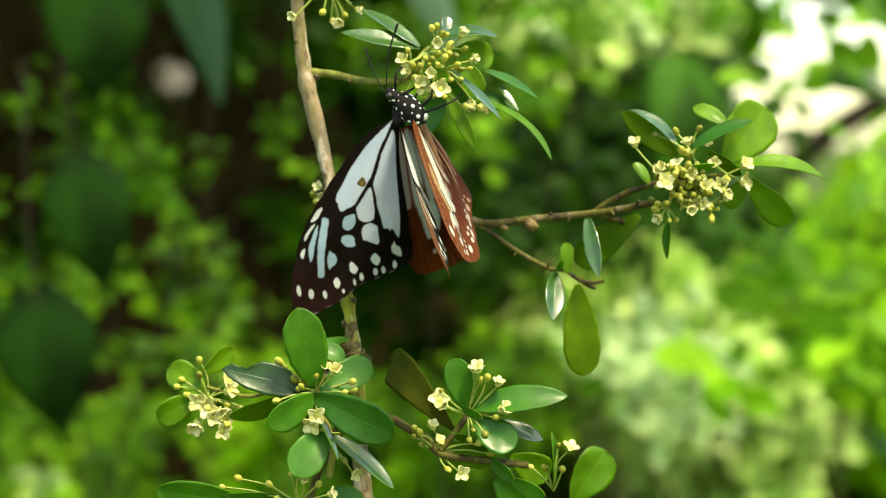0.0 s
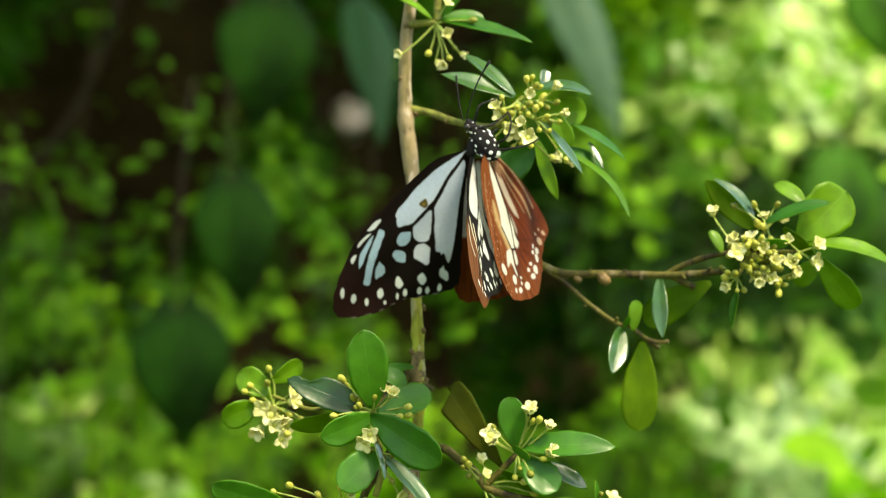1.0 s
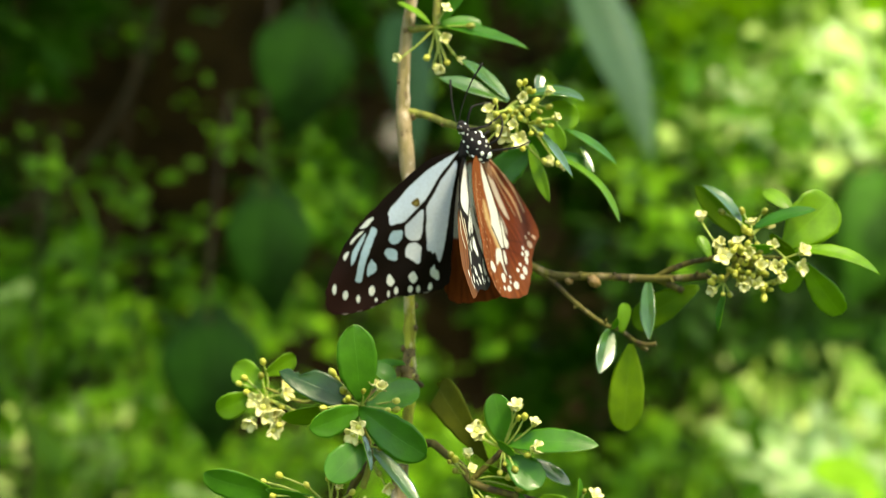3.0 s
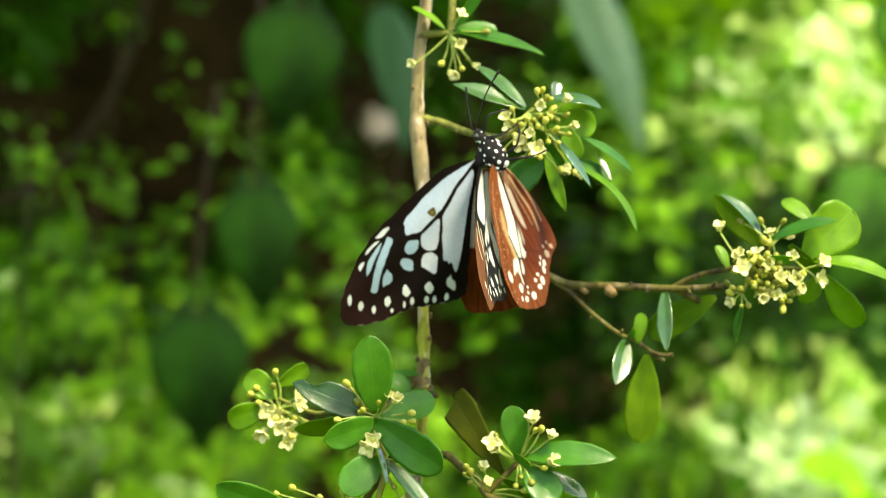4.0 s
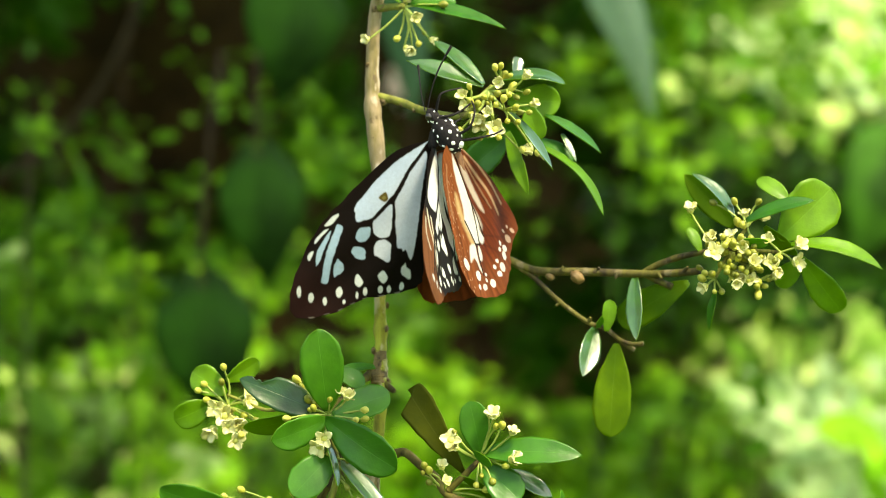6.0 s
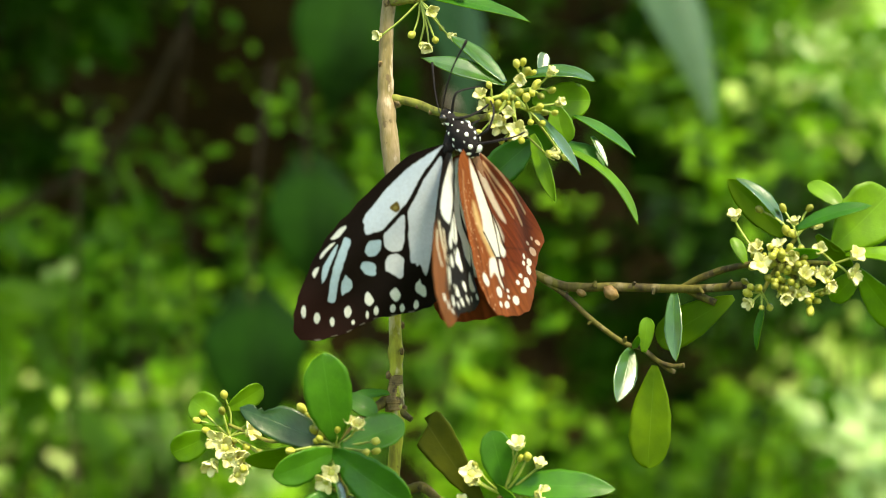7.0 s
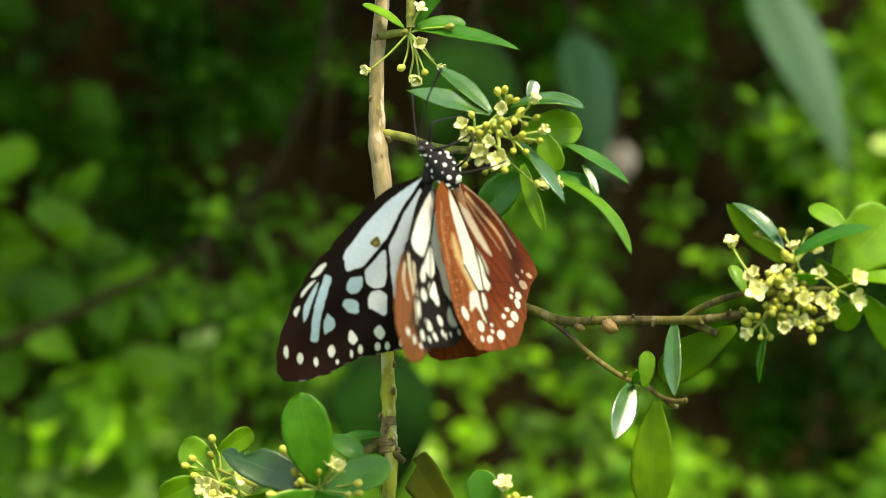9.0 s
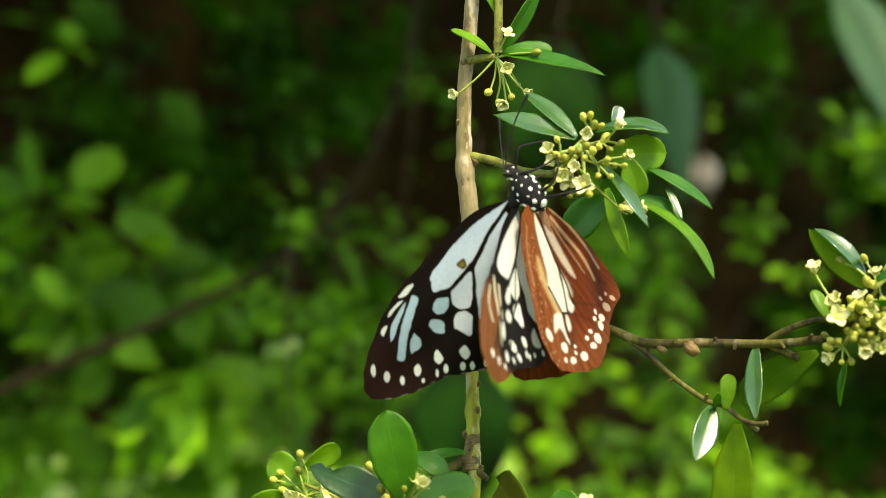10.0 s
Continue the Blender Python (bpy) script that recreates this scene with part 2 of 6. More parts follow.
# ---- mesh helpers ----
def mesh_of(name, verts, faces, mats, face_mats=None, smooth=True, uvs=None):
    me = bpy.data.meshes.new(name)
    me.from_pydata([tuple(v) for v in verts], [], faces)
    for m in mats:
        me.materials.append(m)
    if face_mats is not None:
        me.polygons.foreach_set("material_index", face_mats)
    me.polygons.foreach_set("use_smooth", [smooth] * len(me.polygons))
    if uvs is not None:
        layer = me.uv_layers.new(name="UVMap")
        idx = np.empty(len(me.loops), dtype=np.int32)
        me.loops.foreach_get("vertex_index", idx)
        layer.data.foreach_set("uv", np.asarray(uvs, float)[idx].ravel())
    me.update()
    return me


def part(name, me, parent, label=""):
    ob = new(name, me)
    ob.parent = parent
    return tagged(ob, label)


def spline(points, count):
    """Points along a smooth curve through the given ones."""
    p = np.asarray(points, float)
    ext = np.vstack([2 * p[0] - p[1], p, 2 * p[-1] - p[-2]])
    out = []
    for s in np.linspace(0, len(p) - 1, count):
        k = min(int(s), len(p) - 2)
        f = s - k
        a, b, c, d = ext[k], ext[k + 1], ext[k + 2], ext[k + 3]
        out.append(0.5 * (2 * b + (c - a) * f + (2 * a - 5 * b + 4 * c - d) * f * f + (3 * b - a - 3 * c + d) * f ** 3))
    return np.array(out)


def closed_spline(points, per=8):
    p = np.asarray(points, float)
    n = len(p)
    out = []
    for k in range(n):
        a, b, c, d = p[k - 1], p[k], p[(k + 1) % n], p[(k + 2) % n]
        for f in np.arange(per) / per:
            out.append(0.5 * (2 * b + (c - a) * f + (2 * a - 5 * b + 4 * c - d) * f * f + (3 * b - a - 3 * c + d) * f ** 3))
    return np.array(out)


def tube(name, points, r0, r1, mat, sides=10, rough=0.0, seed=0, steps=None, nodes_at=()):
    """A tapered, slightly knobbly tube along a smooth curve; metres."""
    rng = np.random.default_rng(seed)
    pts = spline(points, steps or max(6, 6 * len(points)))
    tangent = np.gradient(pts, axis=0)
    tangent /= np.linalg.norm(tangent, axis=1)[:, None] + 1e-12
    ref = np.array([0.31, 0.87, 0.4])
    verts, faces = [], []
    n = len(pts)
    swell = np.ones(n)
    for pos, amount, width in nodes_at:
        swell += amount * np.exp(-((np.linspace(0, 1, n) - pos) / width) ** 2)
    bumps = 1 + rough * rng.normal(size=(n, sides))
    for k in range(n):
        a = np.cross(tangent[k], ref)
        a /= np.linalg.norm(a)
        b = np.cross(tangent[k], a)
        r = (r0 + (r1 - r0) * k / (n - 1)) * swell[k]
        for j in range(sides):
            w = 2 * math.pi * j / sides
            verts.append(pts[k] + r * bumps[k, j] * (math.cos(w) * a + math.sin(w) * b))
    for k in range(n - 1):
        for j in range(sides):
            j2 = (j + 1) % sides
            faces.append((k * sides + j, k * sides + j2, (k + 1) * sides + j2, (k + 1) * sides + j))
    faces.append(tuple(range(sides)))
    faces.append(tuple((n - 1) * sides + j for j in range(sides)))
    return mesh_of(name, verts, faces, [mat])


def ball(name, radii, mat, rings=10, sides=14, lump=0.0, lobes=0, seed=0):
    """A rounded body with the given half-axes, lumpy or lobed; metres."""
    rng = np.random.default_rng(seed)
    verts, faces = [(0, 0, radii[2])], []
    for i in range(1, rings):
        th = math.pi * i / rings
        for j in range(sides):
            ph = 2 * math.pi * j / sides
            s = 1 + lump * rng.normal() + (0.07 * math.cos(lobes * ph) * math.sin(th) if lobes else 0)
            verts.append((radii[0] * s * math.sin(th) * math.cos(ph), radii[1] * s * math.sin(th) * math.sin(ph), radii[2] * s * math.cos(th)))
    verts.append((0, 0, -radii[2]))
    last = len(verts) - 1
    for j in range(sides):
        faces.append((0, 1 + j, 1 + (j + 1) % sides))
        faces.append((last, 1 + (rings - 2) * sides + (j + 1) % sides, 1 + (rings - 2) * sides + j))
    for i in range(rings - 2):
        for j in range(sides):
            a, b = 1 + i * sides + j, 1 + i * sides + (j + 1) % sides
            faces.append((a, a + sides, b + sides, b))
    return mesh_of(name, verts, faces, [mat])


# ---- the butterfly ----
PIVOT = Vector((5.7, -0.1, 17.7))   # millimetres from ORIGIN: between the wing roots

FOREWING = [(-0.2, -0.1), (4.0, -3.2), (7.6, -4.7), (14.9, -5.8), (23.0, -6.6), (28.4, -6.9), (34.9, -6.1), (42.9, -3.7), (47.0, -1.6), (49.3, 1.2),
            (47.7, 4.5), (42.6, 8.4), (36.8, 11.2), (32.6, 15.0), (28.4, 18.3), (25.6, 19.2), (22.8, 17.6), (15.1, 11.6), (6.1, 5.0), (-0.8, 1.2)]
BENT_FOREWING = [(-0.2, -0.1), (5.4, -2.2), (11.8, -3.9), (21.7, -5.2), (27.4, -6.6), (34.8, -8.4), (42.0, -8.4), (47.5, -7.0), (50.9, -4.8), (52.2, -2.6), (50.8, 0.2), (48.6, 2.4), (45.6, 4.8), (42.5, 6.4), (39.0, 8.8),
                                (33.6, 14.2), (28.4, 18.6), (22.8, 20.4), (15.1, 13.0), (6.1, 5.0), (-0.8, 1.2)]   # the nearer one, its tip flattened
# the pattern of the forewing's upper side: panes and streaks as outlines, spots as along, across, half-length, half-width, turn
FORE_CELL = [(-0.3, -0.0), (1.4, 0.0), (4.4, 0.2), (6.8, 0.2), (8.6, 0.5), (11.7, 1.1), (13.9, 1.4), (15.2, 1.3), (16.9, 1.3), (18.6, 1.2), (20.3, 1.1), (21.4, 0.9), (22.6, -0.0), (23.9, -1.0), (23.3, -1.9), (22.5, -2.6), (22.3, -3.1), (20.9, -3.6), (19.3, -3.6), (17.1, -3.6), (14.2, -3.6), (10.7, -3.2), (7.6, -2.7), (4.4, -1.7), (1.8, -0.8)]
FORE_LONG = [(2.1, 0.8), (3.8, 1.0), (6.1, 1.1), (8.3, 1.3), (11.7, 2.1), (14.2, 2.5), (15.7, 3.3), (17.3, 4.9), (18.7, 5.9), (21.1, 8.3), (22.7, 9.8), (22.3, 10.7), (22.6, 11.3), (22.0, 11.5), (22.2, 12.2), (22.9, 13.4), (22.4, 13.9), (16.5, 10.6), (8.5, 5.4), (4.0, 2.8), (2.4, 1.7)]
FORE_THIRD = [(16.0, 2.6), (16.9, 3.6), (18.7, 4.9), (19.8, 5.8), (21.1, 6.5), (22.1, 6.7), (23.0, 6.0), (23.5, 5.2), (23.6, 3.9), (22.8, 2.7), (21.5, 1.7), (20.7, 1.9), (18.5, 2.1), (16.8, 2.2)]
FORE_FOURTH = [(23.2, 6.4), (23.0, 7.3), (23.2, 8.4), (24.6, 9.4), (25.9, 10.3), (26.7, 10.2), (27.0, 8.6), (27.2, 7.3), (27.2, 6.8), (25.9, 5.7), (24.7, 5.4), (23.7, 6.0)]
FORE_SPOT_A = [(23.3, 1.5), (23.1, 2.2), (24.2, 3.1), (25.5, 3.3), (26.3, 3.1), (27.1, 2.3), (26.9, 1.2), (26.0, 0.5), (24.6, 0.4)]
FORE_SPOT_B = [(28.7, 2.1), (28.0, 3.0), (27.6, 4.4), (28.4, 5.2), (29.3, 5.8), (30.1, 5.1), (30.4, 4.1), (30.1, 2.6), (29.5, 2.2)]
FORE_SPOT_C = [(33.1, 0.9), (33.2, 1.6), (33.2, 2.6), (34.2, 3.6), (35.3, 3.7), (35.9, 3.3), (36.8, 3.1), (36.2, 2.3), (34.9, 1.3), (33.9, 1.1)]
FORE_STREAK_A = [(27.1, -4.0), (26.7, -3.1), (27.1, -2.5), (29.3, -1.7), (31.9, -0.7), (34.2, 0.2), (36.3, 1.3), (38.8, 2.7), (39.6, 1.6), (39.0, 1.1), (36.7, -0.3), (33.7, -1.9), (31.0, -2.9), (28.4, -3.7)]
FORE_STREAK_B = [(29.1, -4.2), (31.0, -3.4), (33.6, -2.7), (35.9, -1.9), (37.3, -1.8), (36.7, -2.4), (35.0, -3.6), (33.1, -4.0), (30.5, -4.3)]
FORE_EDGE_A = [(25.1, -5.4), (25.5, -5.0), (26.8, -5.0), (28.1, -5.1), (29.0, -5.8), (28.9, -6.2), (27.7, -6.1), (26.2, -6.0)]
FORE_EDGE_B = [(29.1, -4.9), (30.3, -4.9), (31.7, -5.1), (33.4, -5.1), (33.5, -5.4), (32.5, -5.7), (30.7, -5.6), (29.6, -5.3)]
FORE_EDGE_C = [(35.2, -4.4), (35.6, -4.1), (37.2, -3.7), (37.4, -4.0), (37.1, -4.5), (36.0, -4.8)]
FORE_DROP_A = [(33.1, 6.6), (33.1, 7.4), (33.6, 8.7), (34.4, 9.0), (35.1, 8.7), (35.1, 7.8), (34.4, 7.0)]
FORE_DROP_B = [(28.9, 10.6), (28.9, 11.6), (29.6, 12.6), (30.8, 12.7), (31.1, 12.1), (30.7, 10.7), (30.0, 10.3)]
FORE_DROP_C = [(24.3, 13.4), (24.9, 14.3), (25.0, 15.5), (26.1, 16.6), (26.7, 16.6), (26.9, 15.3), (26.8, 14.4), (25.8, 13.5), (24.8, 13.5)]
FORE_WORN = [(14.7, -0.1), (15.5, 1.1), (16.5, 1.0), (16.8, -0.2), (16.5, -0.7), (15.4, -0.6)]
FORE_WHITE = [(44.3, -1.1, 1.28, 0.5, -141), (43.7, 1.9, 1.14, 0.64, -142), (42.4, 4.9, 0.92, 0.5, -139), (38.8, 6.1, 1.22, 0.72, -145), (39.8, 8.3, 0.5, 0.36, -143), (36.8, 9.6, 0.78, 0.36, -140), (35.0, 10.5, 0.92, 0.5, -139), (32.5, 12.9, 0.86, 0.58, -144), (31.3, 14.4, 0.86, 0.5, -144), (29.0, 16.3, 0.94, 0.5, -148)]
FORE_PANES = (FORE_CELL, FORE_LONG, FORE_THIRD, FORE_FOURTH)
FORE_BLUE = (FORE_SPOT_A, FORE_SPOT_B, FORE_SPOT_C, FORE_STREAK_A, FORE_STREAK_B)
FORE_PATCHES = (FORE_EDGE_A, FORE_EDGE_B, FORE_EDGE_C, FORE_DROP_A, FORE_DROP_B, FORE_DROP_C)

HINDWING = [(-0.4, -1.0), (3.2, -4.7), (9.8, -6.4), (16.0, -6.1), (21.1, -5.8), (26.2, -5.8), (31.1, -4.3), (34.4, -2.2), (34.8, 1.8), (34.2, 7.6),
            (32.7, 11.9), (28.6, 15.8), (26.4, 17.6), (23.5, 18.4), (19.2, 21.6), (17.2, 23.6), (13.2, 22.4), (9.5, 19.5), (5.4, 14.6), (2.0, 8.8), (-0.3, 3.4)]
HIND_FOLDED = HINDWING[:10] + [(32.0, 10.5), (27.0, 11.0), (20.0, 10.5), (12.0, 9.0), (5.0, 6.0), (-0.3, 2.7)]   # its inner edge folded round the abdomen
# the forewing's underside
UNDER_CELL = [(-6.5, 4.6), (-2.7, 4.0), (3.6, 2.9), (8.8, 2.8), (13.5, 2.3), (18.3, 1.5), (22.4, 0.4), (23.9, -2.0), (23.6, -3.6), (21.8, -4.1), (17.1, -3.4), (11.6, -2.1), (5.3, -0.2), (-1.5, 2.4)]
UNDER_LONG = [(-4.1, 5.2), (3.4, 6.3), (8.9, 7.5), (13.6, 9.2), (15.0, 11.4), (15.8, 13.4), (18.2, 14.3), (20.1, 14.8), (21.2, 12.9), (21.5, 10.6), (19.8, 9.5), (18.2, 8.7), (17.2, 7.2), (16.3, 5.8), (14.9, 4.1), (14.0, 3.3), (8.2, 3.4), (2.3, 4.1)]
UNDER_THIRD = [(15.8, 3.2), (16.5, 4.9), (18.2, 6.4), (21.5, 6.7), (23.5, 4.9), (24.2, 2.8), (24.9, 1.3), (22.5, 1.3), (18.2, 2.5)]
UNDER_A = [(24.1, 0.9), (24.7, 2.2), (26.6, 2.7), (28.4, 1.6), (28.8, 0.4), (27.3, -0.4), (25.1, 0.3)]
UNDER_B = [(22.6, 7.1), (24.2, 8.2), (26.4, 9.4), (27.7, 8.6), (27.5, 7.3), (27.8, 5.4), (26.2, 4.6), (24.0, 5.6)]
UNDER_C = [(29.4, 2.1), (28.8, 3.9), (29.6, 4.6), (31.3, 3.8), (32.4, 1.8), (31.3, 1.0)]
UNDER_D = [(34.3, 0.4), (35.1, 1.8), (37.1, 2.3), (38.1, 1.2), (36.7, 0.1)]
UNDER_E = [(22.7, 14.0), (22.5, 16.3), (22.9, 18.4), (24.1, 18.1), (26.2, 15.6), (26.6, 13.7), (25.1, 12.9)]
UNDER_WHITE = [(46.0, -2.7, 1.14, 1.12, -142), (44.9, 0.4, 1.06, 1.55, -139), (43.1, 3.8, 0.76, 1.14, -157), (40.1, 4.1, 1.46, 1.46, -164), (35.4, 6.1, 1.55, 2.18, -165), (30.5, 10.1, 1.39, 1.86, -150), (36.2, 8.7, 1.22, 1.28, -99), (32.4, 11.6, 0.99, 1.2, -135), (31.4, 13.4, 0.86, 1.17, -126), (28.2, 16.1, 0.72, 1.11, -146), (24.3, 19.5, 0.81, 1.28, -120), (38.7, 6.8, 0.92, 0.77, -131)]
UNDER_STREAK_A = [(27.1, -4.7), (30.7, -3.7), (33.2, -2.5), (37.3, -0.5), (40.0, 0.8)]
UNDER_STREAK_B = [(30.6, -5.8), (34.2, -5.7), (35.9, -5.2), (38.2, -3.7)]
UNDER_STREAK_C = [(27.5, -2.8), (31.1, -1.8), (34.0, -0.2)]
UNDER_PANES = (UNDER_CELL, UNDER_LONG, UNDER_THIRD, UNDER_A, UNDER_B, UNDER_C, UNDER_D, UNDER_E)
UNDER_STREAKS = ((UNDER_STREAK_A, 0.4), (UNDER_STREAK_B, 0.3), (UNDER_STREAK_C, 0.3))
UNDER_VEINS = [[(-1, 2.9), (8, 3.1), (14.0, 2.8), (17.0, 3.4), (24.5, 5.6)], [(24.5, 0.2), (33, -1.2), (44, -2)], [(21, 6.8), (28, 5.2), (40, 5.5)]]

# the hindwing's underside
HIND_CELL = [(1.7, -0.3), (3.0, 0.1), (5.4, 1.3), (8.2, 2.4), (11.7, 3.2), (12.7, 4.1), (15.1, 4.1), (17.9, 4.8), (20.2, 5.2), (22.3, 4.7), (22.4, 2.5), (21.4, 1.7), (20.0, 0.6), (17.7, -0.5), (14.8, -0.1), (12.5, -0.2), (10.3, -0.4), (7.4, -0.7), (4.5, -0.8)]
HIND_LOW = [(23.1, -0.2), (22.7, 2.0), (24.4, 2.3), (26.7, 2.5), (28.9, 3.6), (28.4, 2.3), (26.8, 1.5), (26.0, 0.2), (27.0, -1.3), (25.2, -1.1)]
HIND_LOW_B = [(22.6, 3.9), (23.7, 4.9), (25.8, 4.8), (26.3, 3.6), (25.2, 3.2)]
HIND_SIDE = [(15.3, 5.2), (16.7, 6.2), (18.8, 6.1), (20.6, 7.3), (22.1, 6.4), (21.6, 5.2), (20.2, 5.2), (17.9, 5.0)]
HIND_SIDE_B = [(13.3, 4.5), (15.2, 6.7), (17.7, 7.7), (18.9, 6.9), (17.8, 6.0), (15.4, 4.8)]
HIND_CREAM = [(11.0, -2.0), (12.1, -1.2), (15.5, -0.7), (18.3, -0.1), (21.4, 1.3), (22.6, 2.1), (22.8, 0.4), (20.4, -0.7), (18.2, -1.6), (15.6, -2.3), (13.3, -2.4)]
HIND_TAN = [(2.1, 2.0), (4.9, 4.2), (8.6, 6.6), (12.0, 8.7), (14.6, 9.5), (13.6, 7.8), (11.1, 5.4), (8.9, 3.7), (5.9, 2.3)]
HIND_WHITE = [(27.5, -3.0, 1.43, 0.8, -168), (29.9, 0.9, 1.17, 1.16, -160), (32.5, 0.4, 0.6, 0.6, 180), (32.3, 3.3, 0.73, 1.18, -164), (29.3, 5.0, 0.4, 0.5, 180), (30.6, 4.8, 0.5, 0.5, 180), (31.2, 7.2, 0.95, 1.08, -162), (27.4, 9.1, 0.5, 0.6, 180), (25.9, 10.6, 0.5, 0.6, 180), (28.9, 10.6, 0.71, 1.09, -172), (27.2, 12.7, 1.1, 1.4, -175), (24.3, 14.9, 1.04, 1.08, -163), (22.5, 15.9, 0.81, 1.19, -173), (23.0, 12.9, 0.51, 0.71, -169), (21.5, 13.8, 0.6, 0.6, 180)]
HIND_DIM = [(18.3, 17.0, 0.41, 0.68, 166), (20.0, 18.5, 0.95, 1.2, 162), (17.9, 20.9, 0.54, 0.8, 158), (17.1, 19.1, 0.41, 0.36, 166)]
HIND_RAY_A = [(2.2, 4.9), (5.6, 8.8), (9.4, 12.7), (14.2, 15.8)]
HIND_RAY_B = [(0.3, 5.1), (2.7, 9.7), (7.0, 14.5), (11.5, 18.4)]
HIND_RAY_C = [(1.9, 3.2), (5.5, 6.4), (9.3, 9.6), (13.2, 12.4)]
HIND_RAY_D = [(4.8, -3.5), (9.5, -4.6), (13.5, -4.7), (17.5, -4.4)]
HIND_VEIN_A = [(2.0, 0.8), (6.0, 1.7), (10.5, 3.2), (12.7, 4.1), (16.8, 4.8), (22.3, 4.7)]
HIND_VEIN_B = [(12.7, 4.1), (15.5, 6.0), (20.1, 7.3)]
HIND_VEIN_C = [(17.5, -0.4), (20.5, 1.2), (22.6, 2.5), (26.1, 3.3), (29.5, 3.8)]
HIND_VEIN_D = [(22.6, 2.5), (22.4, 4.9)]
HIND_PANES = (HIND_CELL, HIND_LOW, HIND_LOW_B, HIND_SIDE)
HIND_RAYS = ((HIND_RAY_A, 0.45, 0.8), (HIND_RAY_B, 0.3, 1.0), (HIND_RAY_C, 0.22, 0.5), (HIND_RAY_D, 0.14, 0.5))
HIND_VEINS = (HIND_VEIN_A, HIND_VEIN_B, HIND_VEIN_C, HIND_VEIN_D)
HIND_FINE = [[(22, 5), (26, 9), (33, 12)], [(22, 6), (24, 12), (28, 17)], [(20, 7), (20, 14), (19, 21)], [(28, 4), (31, 7), (34.5, 9)], [(27, 0), (31, 0), (34.5, 0)], [(3, 4), (12, 11), (15, 20)], [(20, -3), (27, -3.5), (33, -3.5)],
             [(2.2, 3.2), (9, 9.2), (16.1, 14.2), (20.4, 18.6)], [(12.4, 4.6), (14.3, 7.6), (18.6, 11.9)]]


def polygon_distance(p, poly):
    """Signed distance of points to a closed outline, positive inside."""
    a, b = poly, np.roll(poly, -1, axis=0)
    best = np.full(len(p), 1e9)
    inside = np.zeros(len(p), bool)
    for (ax, ay), (bx, by) in zip(a, b):
        dx, dy = bx - ax, by - ay
        k = np.clip(((p[:, 0] - ax) * dx + (p[:, 1] - ay) * dy) / (dx * dx + dy * dy + 1e-12), 0, 1)
        best = np.minimum(best, np.hypot(p[:, 0] - ax - k * dx, p[:, 1] - ay - k * dy))
        cross = (ay > p[:, 1]) != (by > p[:, 1])
        inside ^= cross & (p[:, 0] < (bx - ax) * (p[:, 1] - ay) / (by - ay + 1e-12) + ax)
    return np.where(inside, best, -best)


def line_distance(p, pts):
    best = np.full(len(p), 1e9)
    for (ax, ay), (bx, by) in zip(pts[:-1], pts[1:]):
        dx, dy = bx - ax, by - ay
        k = np.clip(((p[:, 0] - ax) * dx + (p[:, 1] - ay) * dy) / (dx * dx + dy * dy + 1e-12), 0, 1)
        best = np.minimum(best, np.hypot(p[:, 0] - ax - k * dx, p[:, 1] - ay - k * dy))
    return best


def spot_distance(p, s):
    c, w = math.cos(radians(s[4])), math.sin(radians(s[4]))
    x, y = p[:, 0] - s[0], p[:, 1] - s[1]
    u, v = (x * c + y * w) / s[2], (-x * w + y * c) / s[3]
    return (1 - np.hypot(u, v)) * min(s[2], s[3])


def soft_step(d, width=0.1):
    return np.clip(d / width * 0.5 + 0.5, 0, 1)[:, None]


def over(colour, cover, paint):
    return colour * (1 - cover) + np.array(paint) * cover


def wobble(p, scale, amount, seed):
    return np.array([[noise.noise(Vector((x * scale, y * scale, seed))) * amount, noise.noise(Vector((x * scale, y * scale, seed + 9.3))) * amount] for x, y in p])


def outline_cover(q, outline, soft=0.14):
    return soft_step(polygon_distance(q, closed_spline(outline, 3)), soft)


